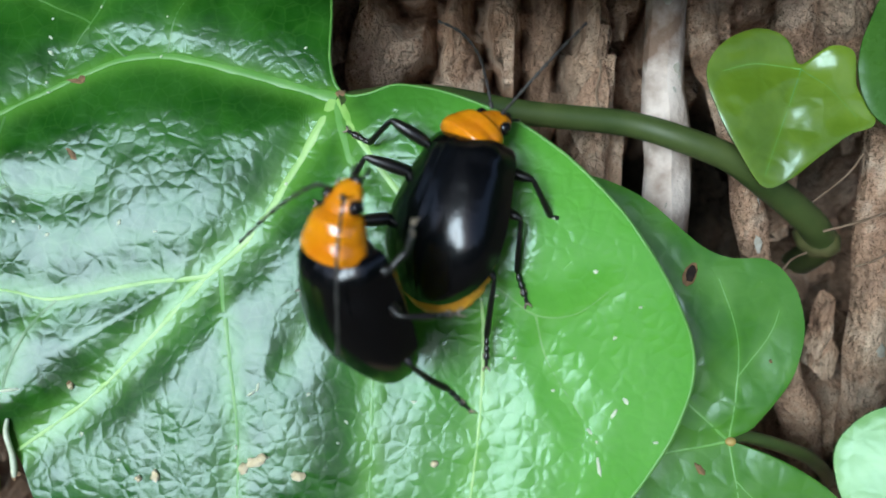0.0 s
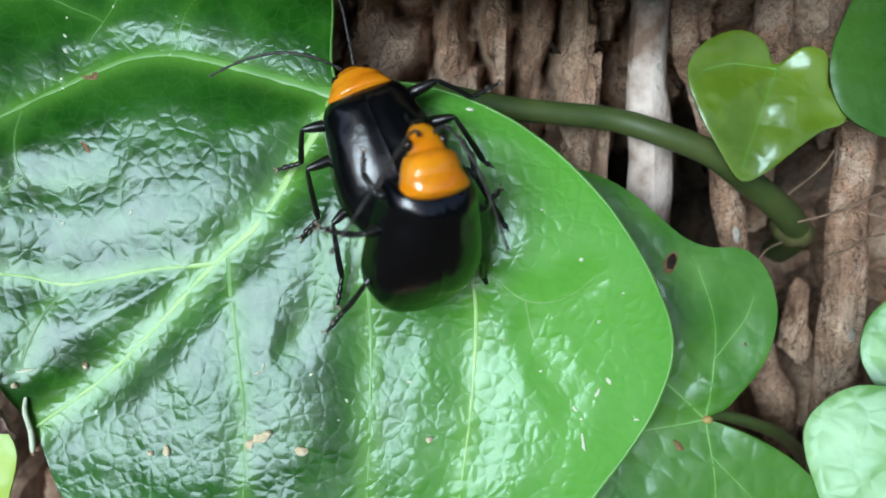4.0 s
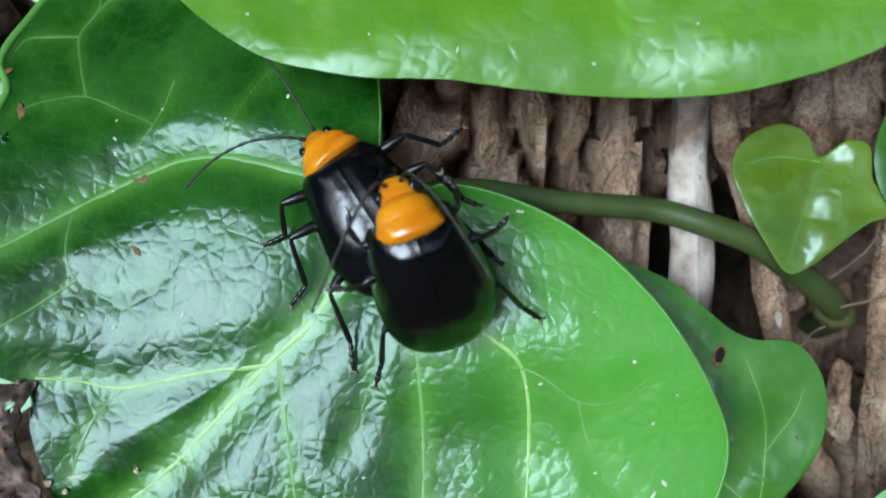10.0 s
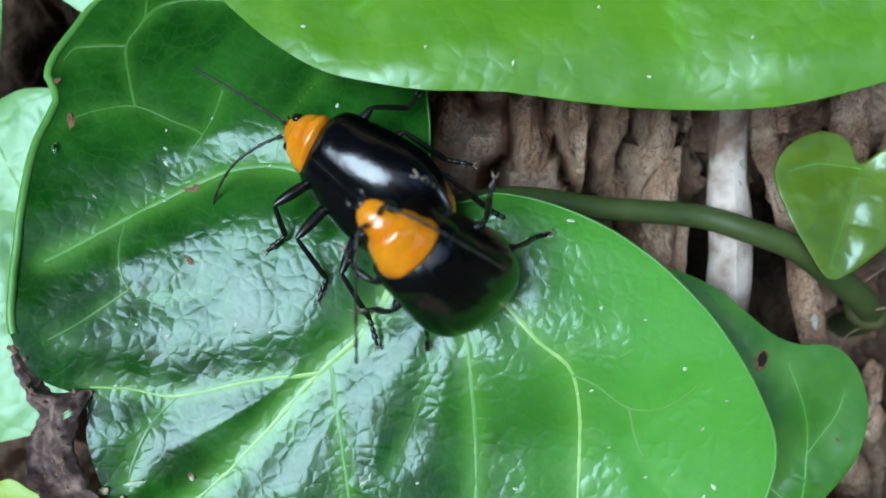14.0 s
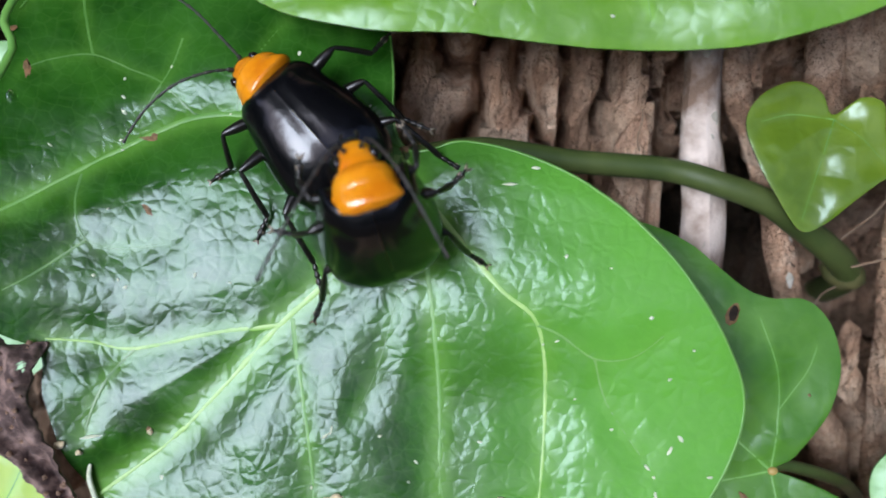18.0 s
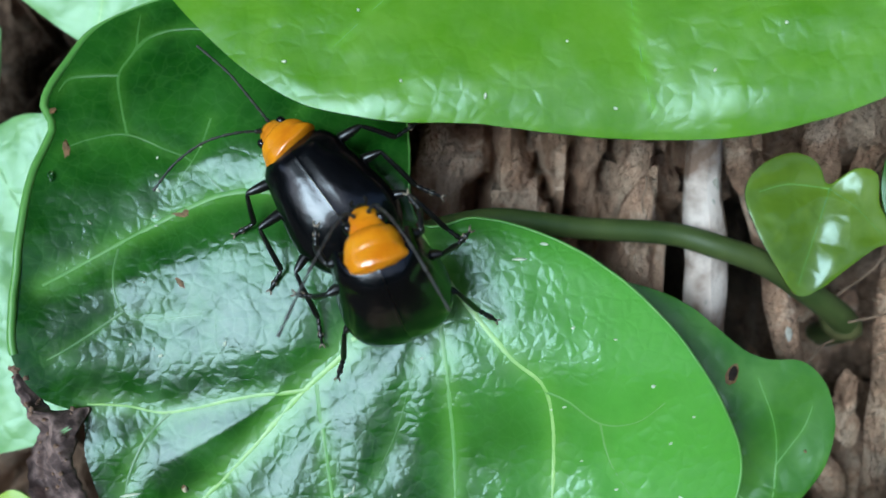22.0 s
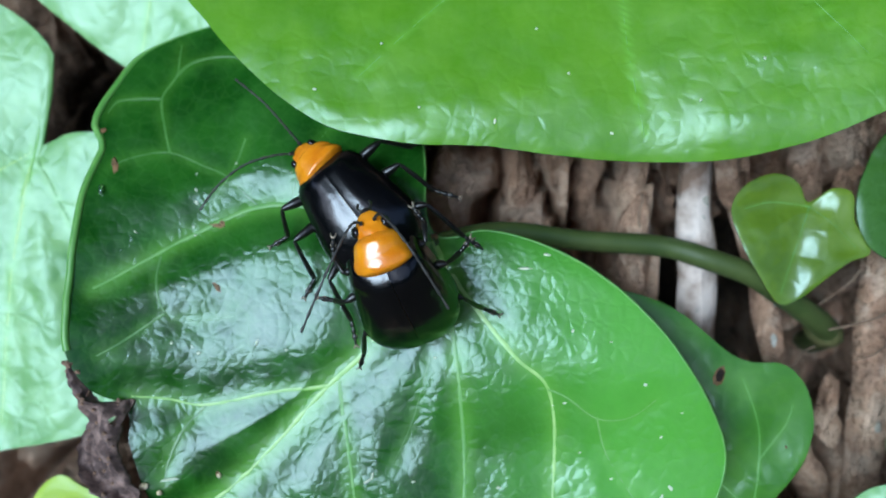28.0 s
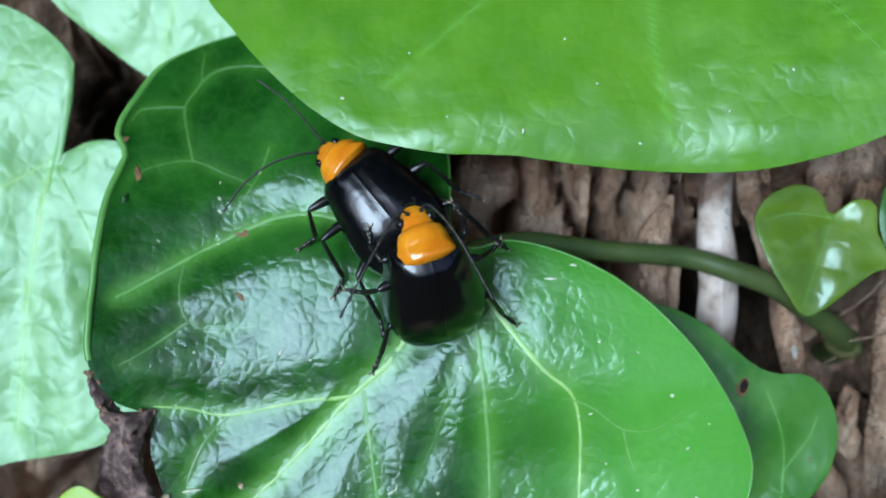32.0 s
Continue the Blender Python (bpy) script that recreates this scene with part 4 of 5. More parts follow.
GRIP = (((1.55, 2.0, 1.25), (1.75, 2.6, 0.75), (1.55, 3.15, 0.42)), ((1.95, 0.8, 1.40), (2.5, 0.75, 0.60), (3.05, 1.0, 0.35)), ((2.0, -1.1, 1.20), (2.5, -2.2, 0.10), (3.0, -2.9, -0.35)))
LEGS_B = leg_set(GRIP, GRIP)
FEEL_A = [[(0, 0, 0), (-0.6, 0.5, 0.4), (-1.6, 1.15, 0.6), (-2.9, 1.6, 0.5), (-4.2, 1.7, 0.3)], [(0, 0, 0), (0.2, 0.8, 0.4), (0.45, 2.0, 0.9), (0.5, 3.6, 1.1)]]
FEEL_B = [[(0, 0, 0), (-0.35, 0.10, 0.25), (-1.5, -0.9, 0.55), (-3.3, -2.7, 0.5)], [(0, 0, 0), (0.35, 0.05, 0.25), (0.85, -1.2, 0.75), (1.35, -3.7, 0.9)]]
beetle_a = build_beetle("black leaf beetle with orange neck shield and head, on the leaf", LEGS_A, FEEL_A, 1.20, 1.11)
beetle_b = build_beetle("black and orange leaf beetle coupled to the other beetle's tail", LEGS_B, FEEL_B, 1.40, 1.03)


# ---- small things on the large leaf ----
def leaf_z(x, y):
    return float(main_z(np.array([x]), np.array([y]))[0])


def slope(x, y):
    """Tilt of the leaf's surface there, as turns about x and y."""
    dx, dy = (leaf_z(x + 0.3, y) - leaf_z(x - 0.3, y)) / 0.6, (leaf_z(x, y + 0.3) - leaf_z(x, y - 0.3)) / 0.6
    return math.degrees(math.atan(dy)), -math.degrees(math.atan(dx))


def lay(name, geo, mat, x, y, turn, lift, label, cat, group):
    rx, ry = slope(x, y)
    ob = new(name, mesh_of(name, *geo, mat))
    ob.matrix_basis = at(x, y, leaf_z(x, y) + lift, rx, ry, 0) @ pose(0, 0, 0, 0, 0, turn)
    return tagged(ob, label, cat, group)


# x, y, half-length, half-width, turn
CRUMBS = ((-6.3, -6.85, 0.42, 0.16, 20), (-6.75, -7.1, 0.20, 0.14, 70), (-9.7, -7.4, 0.14, 0.20, 10), (-10.3, -7.5, 0.10, 0.10, 0), (-4.9, -7.3, 0.24, 0.16, 0), (-0.4, -6.8, 0.12, 0.11, 0),
          (-15.8, -4.9, 0.20, 0.14, 30), (-15.2, -5.2, 0.12, 0.10, 0), (-6.1, -6.7, 0.22, 0.10, 10), (-12.8, -4.5, 0.10, 0.10, 0))
for i, (x, y, a, b, turn) in enumerate(CRUMBS):
    lay("crumb", blob(40 + i, a, b, 0.09, 0.35), CRUMB, x, y, turn, 0.05, "tan crumb of dry plant matter lying on the leaf", "crumb", "crumbs on the leaf")
FLECKS = ((4.9, -6.7, 0.34, 0.07, 100), (5.4, -5.0, 0.20, 0.06, 60), (-1.1, -4.8, 0.10, 0.05, 0), (-6.5, -4.6, 0.26, 0.05, 35), (-6.3, -4.4, 0.2, 0.04, 80), (4.75, -0.5, 0.10, 0.07, 20), (-7.0, -6.4, 0.09, 0.05, 90),
          (0.9, 4.7, 0.17, 0.07, -5), (0.0, 4.15, 0.28, 0.06, 0), (5.4, -2.6, 0.08, 0.05, 40), (6.7, -5.9, 0.11, 0.05, 0), (-11.0, -6.9, 0.06, 0.05, 0), (-14.8, -4.65, 0.42, 0.06, 8),
          (-4.6, -4.6, 0.08, 0.06, 0), (1.1, -1.4, 0.05, 0.05, 0), (-14.0, 5.6, 0.07, 0.04, 0), (-16.4, 5.7, 0.12, 0.03, -40), (-14.3, 3.4, 0.07, 0.03, 30), (-9.9, 8.3, 0.06, 0.04, 0), (3.4, 1.2, 0.07, 0.04, 0),
          (2.2, -3.3, 0.06, 0.04, 0), (-3.6, -6.2, 0.06, 0.04, 0), (6.2, -1.6, 0.06, 0.04, 0))
for i, (x, y, a, b, turn) in enumerate(FLECKS):
    lay("fleck", blob(90 + i, a * 0.8, b * 0.85, 0.04, 0.45), FLECK, x, y, turn, 0.02, "tiny white husk fleck stuck on the glossy leaf", "fleck", "white flecks on the leaf")
for i, (x, y, a, b) in enumerate(((-8.2, 11.0, 0.09, 0.05), (-4.1, 10.2, 0.06, 0.05), (-1.2, 9.6, 0.10, 0.05), (1.6, 11.4, 0.06, 0.05), (3.2, 9.1, 0.08, 0.05), (-5.6, 12.8, 0.05, 0.05), (6.4, 10.2, 0.07, 0.04), (0.4, 13.2, 0.06, 0.05), (8.6, 11.6, 0.06, 0.05))):
    ob = new("fleck", mesh_of("fleck", *blob(150 + i, a, b, 0.04, 0.3), FLECK))
    ob.matrix_basis = at(x, y, float(up_z(np.array([x]), np.array([y]))[0]) + 0.02, 0, 0, 40 * i)
    tagged(ob, "tiny white speck on the smooth overhanging leaf", "fleck", "white flecks on the upper leaf")
lay("water_drop", ellipsoid((0, 0, 0.04), (0.12, 0.22, 0.10), 14, 20), DROP, -17.9, 7.5, 4, 0.02, "clear water drop on the leaf's curled margin", "water drop", "")
rnd = random.Random(77)
for i in range(30):
    x, y = rnd.uniform(-16.0, 6.0), rnd.uniform(-6.5, 9.5)
    if (y > 5.0 - 0.75 * max(0.0, x) and x > -4.5) or (y < -3.0 and x < -13.5):
        continue
    r = rnd.uniform(0.03, 0.06)
    lay("fleck", blob(400 + i, r * rnd.uniform(1, 2.2), r, 0.025, 0.4), FLECK, x, y, rnd.uniform(0, 180), 0.012, "tiny white speck of dust on the glossy leaf", "fleck", "white flecks on the leaf")
husk = lay("straw", tube(spline([(0, -1.0, 0), (0.05, -0.3, 0.05), (-0.05, 0.5, 0.08), (0.02, 1.0, 0.0)], 14), [0.07, 0.10, 0.11, 0.11, 0.11, 0.10, 0.10, 0.1, 0.1, 0.09, 0.09, 0.08, 0.07, 0.05], 7), FLECK, -14.75, -6.6, 8, 0.12, "short pale straw stuck at the leaf's edge", "straw", "")


def scar(x, y, a, b, turn, seed):
    rx, ry = slope(x, y)
    m = pose(x * MM, y * MM, (leaf_z(x, y) + 0.004) * MM, rx, ry, turn)
    part("scar", blob(seed, a * 0.8, b * 0.75, 0.012, 0.7, 9), SCAR, main_leaf, "brown feeding scar", m)


for i, (x, y, a, b, turn) in enumerate(((-13.0, 6.02, 0.50, 0.10, -8), (-12.9, 6.10, 0.16, 0.15, 30), (-12.9, 3.35, 0.28, 0.14, -50), (-17.55, 8.6, 0.14, 0.42, 10), (-18.2, 10.15, 0.2, 0.12, 40), (-3.75, 5.5, 0.22, 0.16, 20),
                                       (-12.85, -4.45, 0.1, 0.14, 0), (-14.6, -7.5, 0.18, 0.2, 0))):
    scar(x, y, a, b, turn, 200 + i)


def build_dead_corner():
    """The withered corner of the leaf: a crumpled brown flap hanging from the torn edge."""
    dead = thing("dead_leaf_corner", at(0, 0, 0), "shrivelled dark brown corner of the torn leaf", "dead leaf")
    left = spline([(-19.0, 0.25), (-18.6, -0.9), (-18.2, -2.2), (-18.4, -3.3), (-18.3, -4.3), (-17.0, -5.5), (-16.0, -6.8)], 70)
    right = spline([(-18.3, 0.1), (-17.6, -1.35), (-16.25, -1.35), (-16.6, -2.7), (-16.4, -4.0), (-15.6, -5.6), (-14.9, -6.9)], 70)
    n = 34

    def lift(x, y, f):
        return (-28.0 + 0.3 * math.sin(f * 6.0 + y * 0.9) * (0.4 + 0.6 * min(1.0, -y / 3 + 0.1)) + 0.45 * noise.noise((x * 1.1, y * 1.1, 6.0)) + 0.22 * noise.noise((x * 3.3, y * 3.3, 9.0))
                + 0.05 * noise.noise((x * 8, y * 8, 2.0)) + 0.10 * y)

    top = []
    for l, r in zip(left, right):
        for k in range(n):
            f = k / (n - 1)
            x, y = l[0] + (r[0] - l[0]) * f, l[1] + (r[1] - l[1]) * f
            x += 0.16 * noise.noise((x * 2.5, y * 2.5, 1.0))
            top.append((x, y, lift(x, y, f)))
    low = [(x, y, z - 0.12) for x, y, z in top]
    m, faces = len(top), []
    for a in range(69):
        for k in range(n - 1):
            q = (a * n + k, (a + 1) * n + k, (a + 1) * n + k + 1, a * n + k + 1)
            cx, cy = top[q[0]][0], top[q[0]][1]
            if (cx + 16.72) ** 2 / 0.008 + (cy + 2.05) ** 2 / 0.03 < 1:      # a small window eaten through
                continue
            faces += [q, tuple(m + j for j in reversed(q))]
    rim = [k for k in range(n)] + [a * n + n - 1 for a in range(1, 70)] + [69 * n + k for k in range(n - 2, -1, -1)] + [a * n for a in range(68, 0, -1)]
    faces += [(rim[i], rim[(i + 1) % len(rim)], m + rim[(i + 1) % len(rim)], m + rim[i]) for i in range(len(rim))]
    part("withered_blade", (top + low, faces), DEAD, dead)
    rnd = random.Random(5)
    for i in range(44):
        j, f = int(70 * rnd.random() ** 1.6), rnd.uniform(0.1, 0.9)
        p = (np.array(left[j]) * (1 - f) + np.array(right[j]) * f)
        if (p[0] + 16.75) ** 2 + (p[1] + 2.05) ** 2 < 0.3:
            continue
        r = rnd.uniform(0.04, 0.11) * (1.5 if j < 8 else 1)
        part("frass", blob(300 + i, r, r, r * 0.8, 0.4), CRUST, dead, "", pose(p[0] * MM, p[1] * MM, (lift(p[0], p[1], f) + 0.02) * MM))


build_dead_corner()


# ---- dry fibres and rootlets before the bark ----
for i, (x, y, dx, dy) in enumerate(((14.5, 1.6, 3.5, 1.2), (15.4, 0.2, 3.0, 1.0), (16.5, 12.0, 2.0, -3.0), (15.0, 13.5, 2.6, -2.2), (13.6, 1.8, 1.8, 2.6), (16.0, 2.6, 3.2, -1.6), (17.0, 10.0, 1.2, 3.8), (11.8, -0.4, 2.4, 1.2), (5.2, 7.8, 0.9, -2.0))):
    p = [on_trunk(x + dx * f + 0.25 * math.sin(5 * f + i), y + dy * f, 1.6 + 0.7 * math.sin(3 * f + i)) for f in np.linspace(0, 1, 8)]
    ob = new("root_fibre", mesh_of("root_fibre", *tube(spline(p, 24), 0.045, 6), FIBRE))
    ob.matrix_basis = at(0, 0, 0)
    tagged(ob, "thin dry rootlet lying loose over the bark", "rootlet", "dry rootlets")



# ---- what moves ----
ROWS_A = [
    (0, -0.3, 1.23, -28.91, 0.9, -0, -18.9, -18),
    (0.5, -0.38, 1.45, -28.92, 0.7, -0, -18, -18),
    (1, -0.36, 2.55, -28.88, 0.2, -0, -22.7, -6),
    (1.5, -1.26, 2.59, -28.94, 0, -0, -13.99, -3),
    (2, -1.75, 2.32, -28.91, 1.3, -0, 18, 0),
    (2.1, -1.75, 2.24, -28.92, 1.8, -0, 23, 0),
    (2.2, -2.79, 1.48, -28.92, 2.2, -0, 6.6, -26),
    (2.3, -3.04, 1.55, -28.93, 2.7, -0, 0.4, -28),
    (2.4, -0.94, 1.89, -28.93, 2.6, -0, 14.4, 15),
    (2.5, -0.68, 2.39, -28.93, 2.4, -0, 24.1, 25),
    (2.6, -2.51, 1.62, -28.93, 2.3, -0, 8.5, -18),
    (2.7, -3.06, 1.44, -28.93, 2.1, -0, 0.4, -28),
    (2.8, -1.97, 1.59, -28.92, 1.9, -0, -4.7, 0),
    (2.9, -0.91, 2.01, -28.92, 1.7, -0, 14, 18),
    (3, -0.97, 2.14, -28.92, 1.5, -0, 17.8, 22),
    (3.1, -3.1, 1.91, -28.93, 1.3, -0, 3.3, -15),
    (3.2, -3.46, 1.76, -28.93, 1, -0, -6.5, -26),
    (3.3, -1.19, 2.05, -28.94, 0.8, -0, 12.2, 10),
    (3.4, -1.23, 2.38, -28.92, 0.8, -0, 20, 25),
    (3.5, -1.72, 2.66, -28.91, 0.7, -0, 24.3, 0),
    (5.5, -1.29, 2.3, -29.01, 1.8, -0, 16.9, 25),
    (5.6, -2.48, 2.59, -29.02, 1.9, -0, 4.1, 5),
    (5.7, -3.57, 2.12, -29.02, 2, -0, -2.4, -15),
    (5.8, -3.34, 2.05, -29.01, 2.3, -0, -1.8, -5),
    (5.9, -1.64, 1.99, -29.01, 2.6, -0, 8.2, 10),
    (6, -1.55, 2.26, -29, 2.9, -0, 11.1, 25),
    (6.1, -2.25, 2.21, -29.01, 1.9, -0, 8.6, 10),
    (6.2, -3.27, 2.28, -29.02, 0.8, -0, 0.2, -5),
    (6.3, -3.85, 2.11, -29, 0.7, -0, -2.6, -12),
    (6.5, -1.27, 2.15, -28.96, 0.4, -0, -2.61, 0),
    (7, -3.08, 2.44, -29.1, -0.2, -0, -0.6, 0),
    (7.5, -3.22, 2.81, -29.08, -0, -0, 1.35, 0),
    (8, -3.03, 3.34, -29, -0.1, -0, 12, 0),
    (8.5, -3.23, 3.4, -29.02, -0.3, -0, 14.8, 0),
    (9, -2.86, 3.75, -28.99, -0.3, -0, 15.2, 0),
    (9.5, -3.09, 3.55, -29, -0.5, -0, 19.8, 0),
    (10, -4.09, 4.2, -29.01, -0.3, -0, 33.4, 0),
    (10.5, -5.05, 4.96, -29.05, -0.3, -0, 24.85, 0),
    (11, -6.24, 6.76, -29.02, -0.2, -0, 13.2, 0),
    (11.5, -5.91, 6.69, -29.03, -0, -0, 10.9, 0),
    (12, -5.73, 6.93, -29.03, -0.5, -0, 14.1, 0),
    (12.5, -5.68, 7.32, -29.02, -0.1, -0, 21.38, 0),
    (12.6, -6.7, 6.19, -29.03, -0.2, -0, 20.1, 0),
    (12.8, -5.26, 6.76, -29.04, -0.3, -0, 48.6, 28),
    (12.9, -5.86, 5.27, -29.04, -0.2, -0, 57.2, 0),
    (13, -6.59, 4.52, -29.05, -0.1, -0, 37, -28),
    (13.1, -6.06, 5.08, -29.05, -0.6, -0, 25, 0),
    (13.2, -5.26, 6.04, -29.05, -1.1, -0, 40.4, 28),
    (13.3, -5.79, 5.36, -29.04, -0.7, -0, 44.5, -5),
    (13.4, -6.22, 5.45, -29.04, -0.4, -0, 44.5, -12),
    (13.5, -6.17, 5.38, -29.04, -0, -0, 51.23, -18),
    (15.5, -6.16, 5.83, -29.04, 0.5, -0, 38.83, 0),
    (16, -6.41, 5.67, -29.04, 0.6, -0, 36.1, 0),
    (16.1, -5.73, 6.72, -29.04, 0.8, -0, 46.5, 25),
    (16.2, -6.33, 5.25, -29.04, 0.9, -0, 46.3, -5),
    (16.3, -6.89, 4.57, -29.04, 1.1, -0, 34.4, -28),
    (16.4, -7.15, 4.96, -29.04, 1, -0, 26, -15),
    (16.5, -5.92, 6.2, -29.03, 0.8, -0, 38.5, 8),
    (16.6, -5.39, 6.69, -29.03, 0.7, -0, 52.4, 28),
    (16.7, -6.21, 5.6, -29.03, 0.6, -0, 58.3, 3),
    (16.8, -6.81, 4.52, -29.04, 0.4, -0, 40.1, -28),
    (16.9, -6.39, 5.55, -29.04, 0.3, -0, 28.5, -3),
    (17, -5.99, 6.41, -29.04, 0.2, -0, 40.1, 20),
    (17.2, -6.58, 4.84, -29.04, 0.7, -0, 38.2, -12),
    (17.3, -6.94, 4.95, -29.04, 1, -0, 29.1, -28),
    (17.4, -6.36, 5.47, -29.04, 1, -0, 26.1, -5),
    (17.5, -5.59, 6.44, -29.04, 1, -0, 41.2, 28),
    (17.6, -6.43, 5.86, -29.04, 1, -0, 42.2, 0),
    (17.8, -7.05, 5.43, -29.04, 0.4, -0, 36.2, -8),
    (18, -6.53, 5.58, -29.05, -0.3, -0, 42, 0),
    (18.5, -6.65, 5.58, -29.05, -0.1, -0, 42.58, 0),
    (18.6, -6.26, 5.75, -29.04, -0.1, -0, 42.4, 0),
    (18.7, -6.25, 6.09, -29.04, -0.1, -0, 48.2, 5),
    (18.8, -5.67, 6.79, -29.03, -0.1, -0, 56.3, 20),
    (18.9, -5.99, 5.42, -29.04, -0.5, -0, 57.9, -3),
    (19, -6.83, 4.71, -29.06, -1, -0, 41, -28),
    (19.1, -6.93, 4.89, -29.06, -0.6, -0, 31.1, -12),
    (19.2, -6.62, 5.1, -29.05, -0.2, -0, 31, -3),
    (19.3, -6.64, 5.14, -29.05, 0.2, -0, 29.1, 0),
    (19.6, -6.59, 5.89, -29.05, -0.5, -0, 33.38, 0),
    (20, -6.7, 5.84, -29.05, -0.3, -0, 33.3, 0),
    (21, -6.59, 6.01, -29.06, -0.3, -0, 37.2, 0),
    (22, -6.73, 6.14, -29.04, -0.1, -0, 36.3, 0),
    (22.5, -6.59, 6.32, -29.04, -0.1, -0, 37.4, 0),
    (23, -6.55, 6.31, -29.04, -0.1, -0, 38.4, 0),
    (23.5, -6.73, 6.31, -29.04, -0.2, -0, 38.57, 0),
    (24, -6.83, 6.45, -29.03, 0.1, -0, 37.03, 0),
    (24.2, -7.07, 5.87, -29.04, -0.1, -0, 28.3, 0),
    (24.3, -7.04, 5.45, -29.04, -0.2, -0, 30.3, -10),
    (24.4, -6.81, 5.7, -29.03, 0.1, -0, 28.2, -3),
    (24.5, -6.47, 5.9, -29.03, 0.3, -0, 32.2, 0),
    (24.6, -6.08, 6.56, -29.02, 0.6, -0, 46.1, 18),
    (24.8, -6.69, 4.86, -29.03, 0.3, -0, 46.2, -20),
    (25, -6.07, 6.27, -29.04, 0, -0, 37.2, 18),
    (25.2, -6.95, 4.77, -29.04, 0.2, -0, 42.1, -20),
    (25.4, -5.88, 5.95, -29.03, 0.3, -0, 32, 18),
    (25.5, -6.06, 6.01, -29.03, 0.4, -0, 37.9, 24),
    (25.6, -6.95, 4.95, -29.03, 0.4, -0, 36, -10),
    (25.7, -7.14, 4.91, -29.04, 0.5, -0, 35, -18),
    (25.8, -7.1, 5.13, -29.04, 0.5, -0, 27.9, -5),
    (25.9, -6.45, 5.75, -29.03, 0.3, -0, 32, 0),
    (26, -6.12, 6.74, -29.02, 0.1, -0, 45.2, 28),
    (26.1, -5.75, 6.75, -29.04, -0.1, -0, 60.4, 5),
    (26.2, -6.15, 5.7, -29.05, -0.3, -0, 56.3, -5),
    (26.3, -6.62, 4.82, -29.07, -0.5, -0, 50.2, -28),
    (26.4, -6.85, 5, -29.06, -0.1, -0, 34.1, -8),
    (26.5, -6.88, 4.97, -29.06, 0.3, -0, 31.1, -6),
    (28.5, -6.48, 6.4, -29.05, -1.5, -0, 39.73, 0),
    (29, -6.44, 6.43, -29.05, -1.5, -0, 39.3, 0),
    (30, -6.32, 6.59, -29.04, -1.4, -0, 38.4, 0),
    (31, -6.4, 6.53, -29.04, -1.2, -0, 39.2, 0),
    (32, -6.55, 6.64, -29.04, -1.2, -0, 40.2, 0),
]
